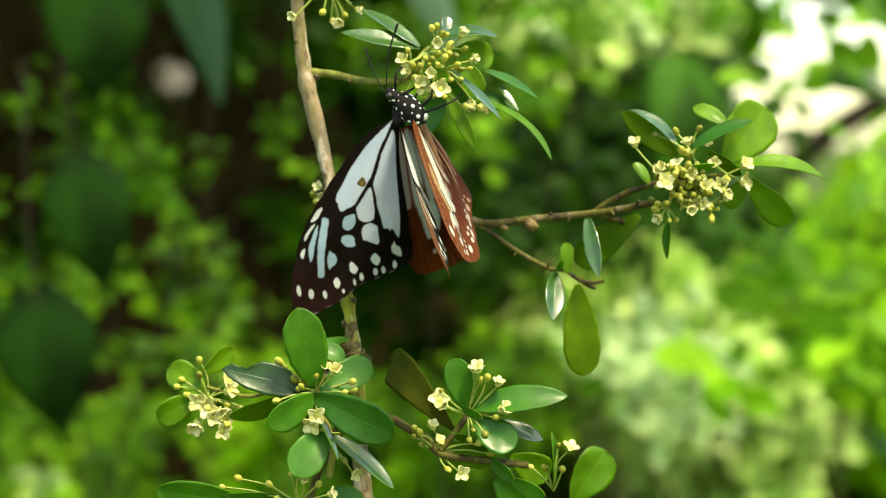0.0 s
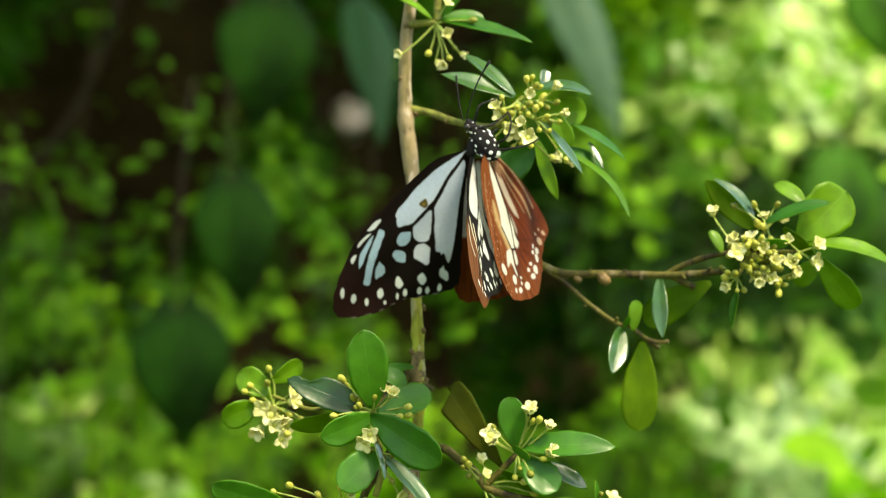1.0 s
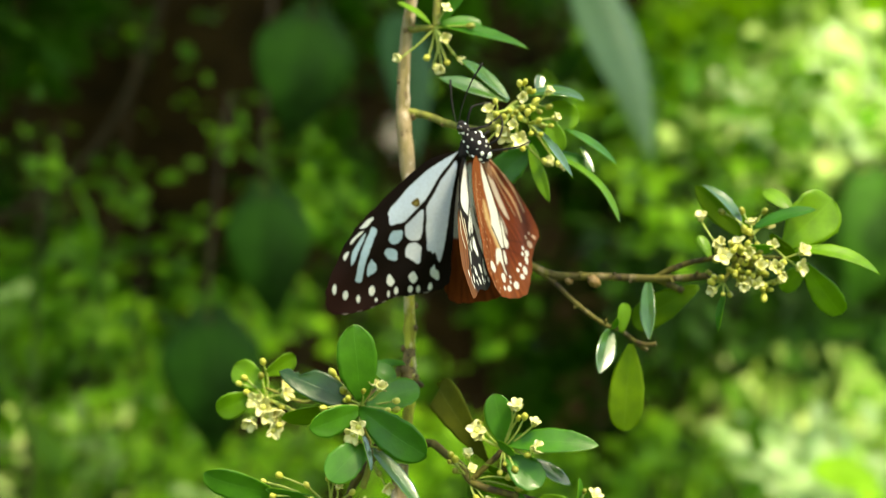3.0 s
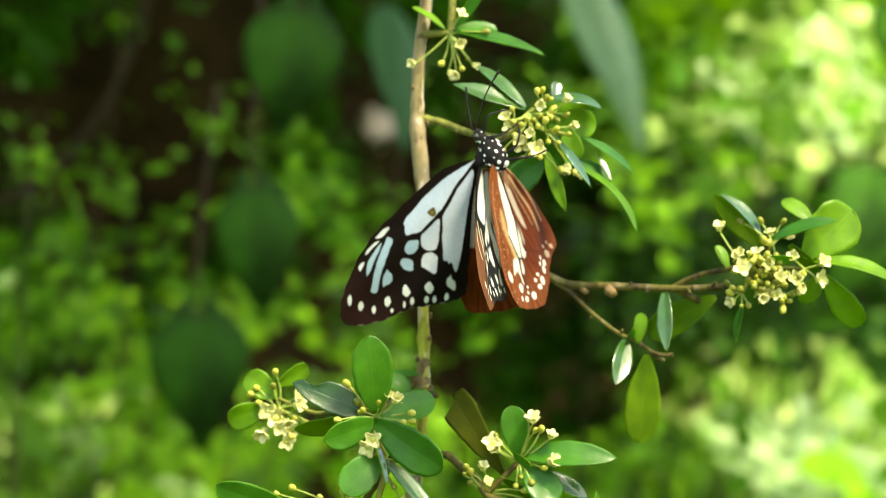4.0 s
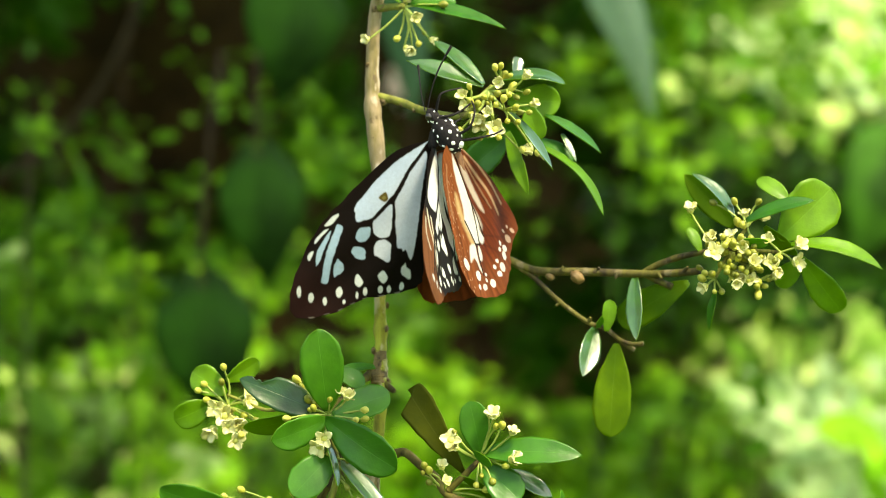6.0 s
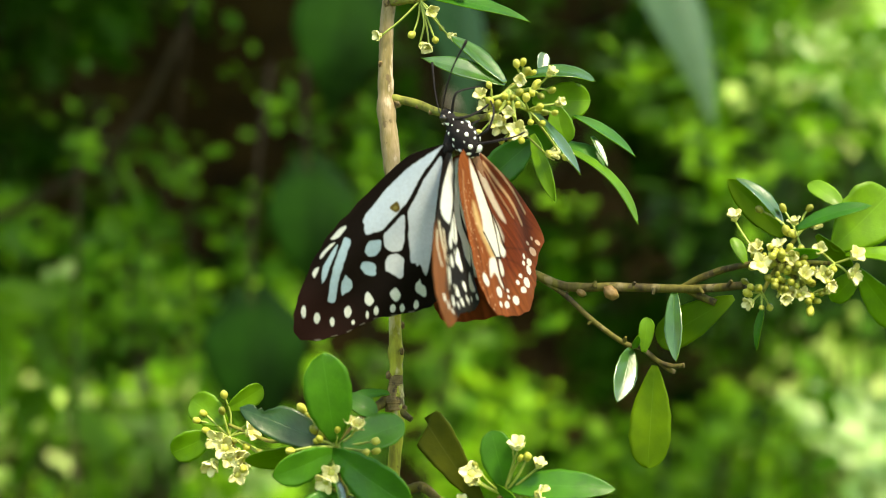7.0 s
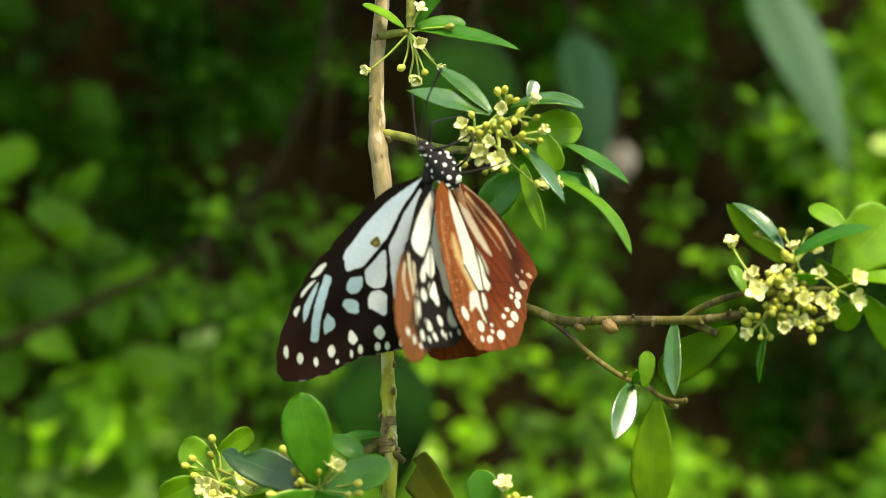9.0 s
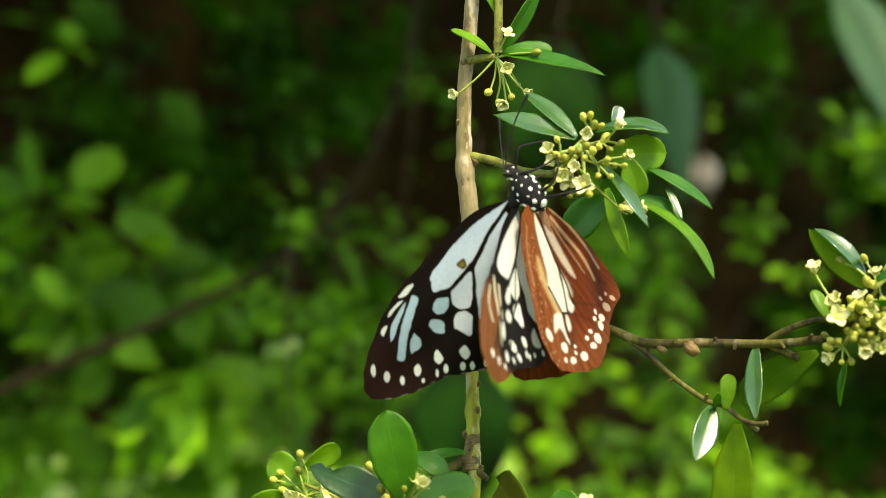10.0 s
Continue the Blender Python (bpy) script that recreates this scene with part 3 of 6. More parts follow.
def forewing_pattern(p, under):
    q = p + wobble(p, 1.1, 0.1, 3.0)
    colour = np.tile(np.array([0.010, 0.006, 0.005]), (len(p), 1))
    if under:
        return forewing_under(p, q, colour)
    colour = over(colour, np.clip((-q[:, 1] - 4.4 - 0.05 * q[:, 0]) / 3, 0, 0.8)[:, None] * (q[:, 0] < 34)[:, None], (0.035, 0.020, 0.014))   # browner fore edge
    colour = over(colour, np.clip((q[:, 0] - 34) / 12, 0, 0.9)[:, None], (0.034, 0.013, 0.011))
    whiter = np.clip((q[:, 1] + 1) / 9, 0, 1)[:, None]
    for pane in FORE_PANES:
        tint = np.array((0.58, 0.66, 0.77)) * (1 - whiter) + np.array((0.71, 0.73, 0.79)) * whiter
        cover = outline_cover(q, pane)
        colour = colour * (1 - cover) + tint * cover
    fold = soft_step(0.25 - line_distance(q, spline([(3.5, 2.2), (10, 5.4), (16, 8.6), (22.4, 12.4)], 14)), 1.2) * 0.22   # a faint lilac fold
    colour = over(colour, fold * (colour[:, :1] > 0.3), (0.44, 0.46, 0.53))
    for pane in FORE_BLUE:
        colour = over(colour, outline_cover(q, pane), (0.44, 0.58, 0.68))
    for pane in FORE_PATCHES:
        colour = over(colour, outline_cover(q, pane), (0.77, 0.79, 0.78))
    for s in FORE_WHITE:
        colour = over(colour, soft_step(spot_distance(q, s)), (0.79, 0.80, 0.78))
    colour = over(colour, outline_cover(q, FORE_WORN), (0.14, 0.10, 0.025))   # a worn brown patch in the cell
    colour = over(colour, soft_step(spot_distance(q, (15.9, 0.2, 0.45, 0.4, 0))), (0.24, 0.20, 0.06))
    rim = soft_step(0.2 - polygon_distance(p, closed_spline(FOREWING, 10)), 0.12) * ((q[:, 0] > 29) & (q[:, 1] > 3) & (np.sin(q[:, 0] * 2.3) > 0.35))[:, None]
    return over(colour, rim * 0.45, (0.5, 0.46, 0.42))   # white fringe between the veins


def forewing_under(p, q, colour):
    """The underside: white panes, streaks and rows of spots on black, the tip and fore edge chestnut."""
    brown = np.clip((q[:, 0] - 41.5) / 3, 0, 1) * np.clip((9.5 - q[:, 1]) / 3, 0, 1) + np.clip((-q[:, 1] - 0.4 + 0.05 * (q[:, 0] - 34)) / 1.6, 0, 1) * np.clip((q[:, 0] - 27) / 7, 0, 1)
    colour = over(colour, np.clip(brown, 0, 1)[:, None], (0.23, 0.082, 0.028))
    for v in ([(30, -6), (40, -5), (50, -4.6)], [(36, -1), (44, -1.5), (51, -1.6)], [(38, 2), (45, 1), (51, 0.6)], [(34, -3.4), (42, -3.2), (51, -3.1)]):
        colour = over(colour, soft_step(0.16 - line_distance(p, spline(v, 14)), 0.3) * 0.7, (0.07, 0.022, 0.009))
    for k, pane in enumerate(UNDER_PANES):
        # The second pane is painted whiter to offset the hindwing's shadow on it.
        colour = over(colour, outline_cover(q, pane, 0.25), (0.69, 0.70, 0.69) if k == 0 else (0.83, 0.84, 0.81) if k == 1 else (0.76, 0.76, 0.73))
    for line, half in UNDER_STREAKS:
        colour = over(colour, soft_step(half - line_distance(q, spline(line, 14)), 0.25), (0.67, 0.62, 0.49))
    for s in UNDER_WHITE:
        colour = over(colour, soft_step(spot_distance(q, (*s[:2], 0.85 * s[2], 0.7 * s[3], s[4])) - 0.05), (0.74, 0.74, 0.71))
    for v in UNDER_VEINS:
        colour = over(colour, soft_step(0.3 - line_distance(p, spline(v, 20))), (0.012, 0.008, 0.007))
    return colour


def hindwing_pattern(p, far):
    q = p + wobble(p, 1.1, 0.12, 5.0)
    colour = np.tile(np.array((0.135, 0.026, 0.008)), (len(p), 1))
    rim = np.clip((np.hypot(q[:, 0] - 4, q[:, 1] - 2) - 21) / 6, 0, 1)[:, None]
    colour = over(colour, rim * 0.75, (0.24, 0.070, 0.022))
    colour = over(colour, np.clip((3 - q[:, 1]) / 3, 0, 1)[:, None], (0.235, 0.068, 0.021))
    streak = wobble(np.stack([q[:, 0] * 0.15, np.arctan2(q[:, 1] + 6, q[:, 0] + 4) * 40], 1), 0.9, 0.5, 8.0)[:, :1]   # fine rays of lighter scales
    colour = colour * (1 + np.clip(streak, -0.3, 0.45))
    for v in HIND_FINE:
        colour = over(colour, soft_step(0.13 - line_distance(p, spline(v, 16)), 0.35) * 0.65, (0.05, 0.012, 0.005))
    if far:
        return hindwing_far(q, colour)
    for line, half, strength in HIND_RAYS:
        colour = over(colour, soft_step(half - line_distance(q, spline(line, 16)), 0.35) * strength, (0.58, 0.38, 0.22))
    colour = over(colour, outline_cover(q, HIND_TAN, 0.4) * 0.85, (0.60, 0.52, 0.43))
    colour = over(colour, outline_cover(q, HIND_CREAM, 0.5) * 0.85, (0.58, 0.42, 0.20))
    colour = over(colour, outline_cover(q, HIND_SIDE_B, 0.5) * 0.85, (0.53, 0.48, 0.40))
    for pane in HIND_PANES:
        colour = over(colour, outline_cover(q, pane, 0.3), (0.70, 0.70, 0.64))
    for s in HIND_WHITE:
        colour = over(colour, soft_step(spot_distance(q, s)), (0.73, 0.71, 0.66))
    for s in HIND_DIM:
        colour = over(colour, soft_step(spot_distance(q, s)), (0.60, 0.42, 0.31))
    flecks = np.array([noise.noise(Vector((x * 1.3, y * 2.6, 4.1))) for x, y in q])[:, None]
    colour = over(colour, np.clip((flecks - 0.42) * 8, 0, 1) * ((q[:, 1] < -1.5) & (q[:, 0] > 6))[:, None] * 0.6, (0.66, 0.42, 0.26))   # rubbed scales along the fold
    for v in HIND_VEINS:
        colour = over(colour, soft_step(0.25 - line_distance(p, spline(v, 20))), (0.02, 0.009, 0.006))
    return colour


FAR_PANES = ([(1.0, -2.6), (10, -3.2), (17.5, -3.4), (18.6, -2.5), (17.6, -1.6), (9, -1.6), (1.0, -1.4)], [(1.0, -0.9), (9, -1.0), (18.4, -0.6), (18.0, 1.4), (12, 1.8), (1.0, 0.4)],
             [(1.5, 1.0), (9, 2.6), (16.8, 4.4), (17.4, 3.0), (12, 2.2), (1.5, 0.7)], [(19.2, -0.2), (22, 0.4), (26.4, 1.2), (26.0, 2.6), (22, 2.4), (19.0, 1.4)], [(18.4, 2.6), (23, 3.6), (25.2, 4.4), (22, 5.2), (18.0, 4.2)])


def hindwing_far(q, colour):
    """The other hindwing, seen from its upper side: long pale panes from the root, the outer half plain chestnut."""
    colour = colour * np.array((0.79, 0.62, 0.59))
    for k, pane in enumerate(FAR_PANES):
        colour = over(colour, outline_cover(q, pane, 0.3), (0.52, 0.48, 0.47) if k == 0 else (0.65, 0.68, 0.65))
    return over(colour, soft_step(spot_distance(q, (30.0, 2.6, 0.6, 0.5, 0))), (0.62, 0.53, 0.47))


def wing_mesh(name, outline, pattern, flag, base, along, across, cup, step=0.14, notch=0.13):
    """A wing as a fine sheet in its own plane, cupped a little and with a scalloped outer edge; millimetres in, metres out."""
    edge = closed_spline(outline, 10)
    mid = edge.mean(0)
    edge = edge + (edge - mid) / np.linalg.norm(edge - mid, axis=1)[:, None] * (notch * np.sin(np.linspace(0, 2 * math.pi * 24, len(edge))) * (edge[:, 0] > 18))[:, None]
    lo, hi = edge.min(0) - step, edge.max(0) + step
    nx, ny = int((hi[0] - lo[0]) / step) + 2, int((hi[1] - lo[1]) / step) + 2
    gx, gy = np.meshgrid(lo[0] + step * np.arange(nx), lo[1] + step * np.arange(ny), indexing="ij")
    p = np.stack([gx.ravel(), gy.ravel()], 1)
    inside = polygon_distance(p, edge) > 0
    ok = inside.reshape(nx, ny)
    quads = ok[:-1, :-1] | ok[1:, :-1] | ok[:-1, 1:] | ok[1:, 1:]
    used = np.zeros((nx, ny), bool)
    for dx in (0, 1):
        for dy in (0, 1):
            used[dx:nx - 1 + dx, dy:ny - 1 + dy] |= quads
    # corners outside the edge are drawn in onto it
    for k in np.where(used.ravel() & ~inside)[0]:
        p[k] = edge[np.argmin(((edge - p[k]) ** 2).sum(1))]
    index = -np.ones(nx * ny, int)
    index[np.where(used.ravel())[0]] = np.arange(used.sum())
    pts = p[used.ravel()]
    at = lambda i, j: index[i * ny + j]  # noqa: E731
    faces = [(at(i, j), at(i + 1, j), at(i + 1, j + 1), at(i, j + 1)) for i, j in zip(*np.where(quads))]
    u, v = Vector(along).normalized(), Vector(across)
    v = (v - u * v.dot(u)).normalized()
    n = u.cross(v)
    size = np.abs(edge).max()
    z = cup * (pts[:, 0] / size) ** 2 + 0.25 * np.sin(pts[:, 1] * 0.55 + pts[:, 0] * 0.06) * np.clip(pts[:, 0] / 15, 0, 1)
    b = (Vector(base) - PIVOT) * MM
    xyz = np.array(b) + MM * (pts[:, :1] * np.array(u) + pts[:, 1:] * np.array(v) + z[:, None] * np.array(n))
    me = mesh_of(name, xyz, faces, [WING])
    paint = me.color_attributes.new("pattern", "FLOAT_COLOR", "POINT")
    c = np.ones((len(pts), 4))
    c[:, :3] = pattern(pts, flag)
    paint.data.foreach_set("color", c.ravel())
    return me


def solid(ob, thickness):
    mod = ob.modifiers.new("thickness", "SOLIDIFY")
    mod.thickness, mod.offset = thickness, 0
    return ob


def make_butterfly():
    body = new("butterfly")
    body.matrix_world = Matrix.Translation(ORIGIN + PIVOT * MM)
    tagged(body, "black, pale blue and chestnut butterfly feeding with half-open wings", "butterfly")
    solid(part("forewing", wing_mesh("forewing", FOREWING, forewing_pattern, False, (0.9, 0.85, 18.4), (-0.615, 0.04, -0.787), (0.78, 0.172, -0.601), -1.2), body,
               "black forewing with pale blue panes and white spots"), 0.00008)
    near = solid(part("forewing", wing_mesh("forewing", BENT_FOREWING, forewing_pattern, True, (2.2, 2.2, 18.0), (-0.0615, -0.715, -0.696), (0.35, 0.638, -0.686), 1.0), body,
               "forewing underside, black with pale panes and a chestnut tip"), 0.00008)
    near_hind = solid(part("hindwing", wing_mesh("hindwing", HINDWING, hindwing_pattern, False, (6.06, 0.2, 17.6), (0.171, -0.208, -0.963), (0.568, 0.82, -0.076), 0.8), body,
               "chestnut hindwing underside with white panes and spots"), 0.00008)
    solid(part("hindwing", wing_mesh("hindwing", HIND_FOLDED, hindwing_pattern, True, (4.2, 3.35, 15.9), (-0.017, 0.247, -0.969), (0.984, 0.175, 0.027), 0.5), body,
               "dark chestnut hindwing behind the forewings"), 0.00008)
    # body, head-up and leaning to the flowers
    thorax = part("thorax", ball("thorax", (0.0028, 0.0027, 0.0047), BLACK_FUR, 14, 18, 0.03, seed=2), body, "black thorax with white dots")
    thorax.matrix_basis = Matrix.Translation((-0.0006, 0.0006, 0.0025)) @ Euler((0, radians(-34), 0)).to_matrix().to_4x4()
    root = part("wing_root", ball("wing_root", (0.0015, 0.0012, 0.0027), BLACK_FUR, 10, 12, 0.08, seed=6), body, "furry black wing root")
    root.matrix_basis = Matrix.Translation((-0.0033, 0.0009, 0.0017)) @ Euler((0, radians(14), 0)).to_matrix().to_4x4()
    rng = random.Random(4)
    dots, turns = [], 48
    for k in range(turns):
        zz = 1 - 2 * (k + 0.5) / turns
        ph = k * 2.39996 + rng.uniform(-0.2, 0.2)
        rr = math.sqrt(1 - zz * zz)
        n = Vector((rr * math.cos(ph), rr * math.sin(ph), zz))
        if n.y < 0.35:
            dots.append((Vector((n.x * 0.0028, n.y * 0.0027, n.z * 0.0047)), n, rng.choice((0.00018, 0.00024, 0.0003, 0.0004, 0.0005))))
    dots.append((Vector((0.0013, -0.0016, -0.0037)), Vector((0.3, -0.6, -0.7)), 0.0008))
    verts, faces = [], []
    for c, n, r in dots:
        q = n.to_track_quat("Z", "Y").to_matrix()
        s = len(verts)
        verts.append(c + n * r * 0.5)
        for ring, (f, h) in enumerate(((0.65, 0.38), (1.0, 0.0))):
            for j in range(8):
                verts.append(c + q @ Vector((r * f * math.cos(j * math.pi / 4), 1.2 * r * f * math.sin(j * math.pi / 4), r * h)))
        for j in range(8):
            faces.append((s, s + 1 + j, s + 1 + (j + 1) % 8))
            faces.append((s + 1 + j, s + 9 + j, s + 9 + (j + 1) % 8, s + 1 + (j + 1) % 8))
    part("white_dots", mesh_of("white_dots", verts, faces, [WHITE_SCALE]), thorax, "raised white dots")
    head = part("head", ball("head", (0.0015, 0.0016, 0.0021), BLACK_FUR, 12, 14, 0.03, seed=3), body, "small black head with white specks")
    head.matrix_basis = Matrix.Translation((-0.0038, 0.0003, 0.0062)) @ Euler((0, radians(-30), 0)).to_matrix().to_4x4()
    for dx, dy in ((-0.0009, -0.0012), (0.0003, 0.0014)):
        eye = part("eye", ball("eye", (0.00085, 0.00085, 0.00095), EYE), head, "round black eye")
        eye.matrix_basis = Matrix.Translation((dx, dy, 0.0005))
    spec_v, spec_f = [], []
    for k in range(9):
        n = Vector((rng.uniform(-1, 1), rng.uniform(-1.2, -0.3), rng.uniform(-1, 0.8))).normalized()
        s = len(spec_v)
        q = n.to_track_quat("Z", "Y").to_matrix()
        spec_v.append(n * 0.00185)
        spec_v.extend(n * 0.00166 + q @ Vector((0.00024 * math.cos(j * math.pi / 3), 0.00024 * math.sin(j * math.pi / 3), 0)) for j in range(6))
        spec_f.extend((s, s + 1 + j, s + 1 + (j + 1) % 6) for j in range(6))
    part("white_dots", mesh_of("white_dots", spec_v, spec_f, [WHITE_SCALE]), head, "white specks")
    part("abdomen", tube("abdomen", np.array([(0.8, 1.2, -0.3), (2.4, 2.8, -5), (4.0, 4.8, -11), (5.2, 6.6, -16)]) * MM, 0.0016, 0.0007, ABDOMEN, 12, 0.03, 5), body, "slim brown abdomen")
    for pts in ([(-5.2, -0.9, 7.4), (-4.5, -1.9, 11.6), (-2.9, -2.9, 16.7), (-0.3, -3.9, 21.7)], [(-5.6, 1.1, 7.4), (-6.5, 4.1, 12.1), (-7.1, 7.1, 18.2)]):
        part("antenna", tube("antenna", np.array(pts) * MM, 0.00013, 0.0002, BLACK_FUR, 6, 0, 1, 24, ((0.95, 0.6, 0.08),)), body, "thin black clubbed antenna")
    for pts in ([(-3.3, 0.1, 6.6), (-2.7, -1.9, 10.3), (-1.6, -0.9, 11.7), (2.6, 4.1, 13.1)], [(-2.7, -0.9, 6.0), (0.7, -0.9, 6.8), (3.1, 2.1, 8.3), (5.1, 4.1, 9.9)],
                [(1.5, 0.1, 2.1), (4.4, -1.9, 4.3), (5.4, 0.1, 7.9), (4.9, 3.1, 10.1)], [(1.5, -0.5, 0.9), (6.4, -2.9, 1.7), (9.9, -0.9, 2.7), (12.5, 2.1, 4.1)],
                [(0.0, 0.1, 3.3), (1.1, -0.9, 5.1), (2.6, 3.1, 6.1)]):
        part("leg", tube("leg", np.array(pts) * MM, 0.00033, 0.00018, BLACK_FUR, 6, 0.03, 1, 20), body, "thin black leg")
    return body, near, near_hind


butterfly, near_forewing, near_hindwing = make_butterfly()

# ---- the flowering branch ----
branch = new("flowering_branch")
branch.matrix_world = Matrix.Translation(ORIGIN)
tagged(branch, "shrub branch with glossy oval leaves and clusters of small cream-yellow flowers", "branch")
made = random.Random(11)


def leaf_mesh(length, width, bend, kind, seed):
    """A thick obovate leaf along +x, upper side to +z: midrib groove, slight waves, rounded rim; metres."""
    rng = random.Random(seed)
    na, nc = 26, 10
    thick = 0.00022
    wave, phase, droop = rng.uniform(0.01, 0.03), rng.uniform(0, 6), rng.uniform(-0.05, 0.05)
    end = rng.uniform(0.42, 0.62) if width > 0.36 * length else rng.uniform(0.6, 0.9)   # blunt tips on broad leaves, pointed ones on narrow
    nib = rng.uniform(0.03, 0.07) * width   # the small point that the midrib ends in
    if kind == "k":
        end = 0.16
    widest = 0.95 / (0.95 + end)
    profile = lambda s: (s / widest) ** 0.95 * ((1 - s) / (1 - widest)) ** end  # noqa: E731
    top, uvs = [], []
    for i in range(na + 1):
        s = 1 - (1 - i / na) ** 1.8
        half = width / 2 * (profile(0.02 + 0.98 * s) if s < 1 else 0.02) + 0.0004 * (1 - s)
        half *= 1 + 0.02 * math.sin(s * 31 + phase) + 0.015 * math.sin(s * 13 + 2 * phase)
        for j in range(nc + 1):
            v = 2 * j / nc - 1
            x = length * s + nib * max(0.0, 1 - 4 * abs(v)) * s ** 12 - 0.02 * width * abs(math.sin(5 * v + phase)) * s ** 12
            z = 4 * bend * length * s * (1 - s) + 0.16 * abs(v) ** 1.4 * half + wave * width * math.sin(s * 9 + phase + 2 * v) * abs(v) + droop * width * v * s
            bite = 1 - 0.75 * max(0.0, math.sin((s - 0.62) / 0.3 * math.pi)) * (0.8 + 0.2 * math.sin(s * 70)) if kind == "b" and v < 0 and 0.62 < s < 0.92 else 1.0
            nick = 1 - 0.03 * abs(v) ** 6 * (0.5 + 0.5 * math.sin(s * 88 + phase + v))
            if kind == "k":   # the end torn off
                x = length * min(s, 0.93 - 0.09 * v)
            top.append((x, v * half * bite * nick, z))
            uvs.append((s, j / nc))
    n = len(top)
    low = [(x, y, z - thick) for x, y, z in top]
    at = lambda i, j: i * (nc + 1) + j  # noqa: E731
    faces, mats = [], []
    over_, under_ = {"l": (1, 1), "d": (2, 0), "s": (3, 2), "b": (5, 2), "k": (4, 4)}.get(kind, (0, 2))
    for i in range(na):
        for j in range(nc):
            faces.append((at(i, j), at(i + 1, j), at(i + 1, j + 1), at(i, j + 1)))
            mats.append(over_)
            faces.append((n + at(i, j), n + at(i, j + 1), n + at(i + 1, j + 1), n + at(i + 1, j)))
            mats.append(under_)
    ring = [at(i, 0) for i in range(na + 1)] + [at(na, j) for j in range(1, nc + 1)] + [at(i, nc) for i in range(na - 1, -1, -1)] + [at(0, j) for j in range(nc - 1, 0, -1)]
    for a, b in zip(ring, ring[1:] + ring[:1]):
        faces.append((a, n + a, n + b, b))
        mats.append(1)   # a paler rim
    return mesh_of("leaf", top + low, faces, [LEAF_UPPER, LEAF_LIME, LEAF_UNDER, LEAF_SILVER, LEAF_SHADED, LEAF_DARK], mats, True, uvs + uvs)


def add_leaf(base, tip, width, roll, bend, kind):
    """A leaf from base to tip (millimetres); roll turns its face away from the near side."""
    b, t = Vector(base) * MM, Vector(tip) * MM
    axis = (t - b).normalized()
    face = Vector((0, -1, 0))
    face = (face - axis * face.dot(axis)).normalized()
    face = Matrix.Rotation(radians(roll), 3, axis) @ face
    side = face.cross(axis)
    ob = part("leaf", leaf_mesh((t - b).length, width * MM, bend, kind, made.random()), branch, {"l": "pale yellow-green leaf", "d": "leaf showing its dull underside", "s": "dark leaf with a silvery gloss", "b": "dark leaf with a bitten edge", "k": "torn-ended leaf with shade put into its brownish colour"}.get(kind, ""))
    m = Matrix((axis, side, face)).transposed().to_4x4()
    m.translation = b
    ob.matrix_basis = m
    return ob


def add_twig(name, points, r0, r1, mat, swells=()):
    part(name, tube("twig", np.array(points) * MM, r0 * MM, r1 * MM, mat, 12, 0.02, len(points) * 7 + int(points[0][0]), 14 * len(points),
                    [(made.random(), 0.1, 0.012) for _ in range(2 + len(points) // 2)] + list(swells)), branch)


def petal_mesh():
    verts, faces, uvs = [], [], []
    na, nc = 6, 6
    for side in (0, 1):
        for i in range(na + 1):
            s = i / na
            half = 0.00084 * math.sin(math.pi * (0.08 + 0.84 * s ** 0.9)) ** 0.75
            for j in range(nc + 1):
                v = 2 * j / nc - 1
                verts.append((0.0005 + 0.0018 * s, v * half, 0.0003 * math.sin(math.pi * s) + 0.00055 * s * s + 0.0003 * v * v - 0.00022 * side))
    n = (na + 1) * (nc + 1)
    for i in range(na):
        for j in range(nc):
            a = i * (nc + 1) + j
            faces.append((a, a + nc + 1, a + nc + 2, a + 1))
            faces.append((n + a, n + a + 1, n + a + nc + 2, n + a + nc + 1))
    ring = [i * (nc + 1) for i in range(na + 1)] + [na * (nc + 1) + j for j in range(1, nc + 1)] + [i * (nc + 1) + nc for i in range(na - 1, -1, -1)] + [j for j in range(nc - 1, 0, -1)]
    faces.extend((a, n + a, n + b, b) for a, b in zip(ring, ring[1:] + ring[:1]))
    return mesh_of("petal", verts, faces, [PETAL])


PETAL_MESH = petal_mesh()
DISC_MESH = ball("flower_disc", (0.00085, 0.00085, 0.0006), DISC, 8, 12, 0.03, 4, 1)
def bud_mesh(seed):
    """A closed bud: four petals wrapped round, seams between them, a small calyx at its foot."""
    rng = random.Random(seed)
    tall, fat = rng.uniform(0.00095, 0.0012), rng.uniform(0.00068, 0.0008)
    verts, faces = [], []
    rings, sides = 9, 16
    for i in range(rings + 1):
        th = math.pi * i / rings
        for j in range(sides):
            ph = 2 * math.pi * j / sides
            seam = 1 - 0.13 * abs(math.cos(2 * ph)) ** 6 * math.sin(th)
            waist = 1 - 0.18 * max(0.0, -math.cos(th))
            calyx = 1.22 if i == rings - 2 else 1.0
            verts.append((fat * seam * waist * calyx * math.sin(th) * math.cos(ph), fat * seam * waist * calyx * math.sin(th) * math.sin(ph), tall * math.cos(th)))
    for i in range(rings):
        for j in range(sides):
            a, b = i * sides + j, i * sides + (j + 1) % sides
            faces.append((a, a + sides, b + sides, b))
    return mesh_of("bud", verts, faces, [BUD])


BUD_MESHES = [bud_mesh(k) for k in range(4)]
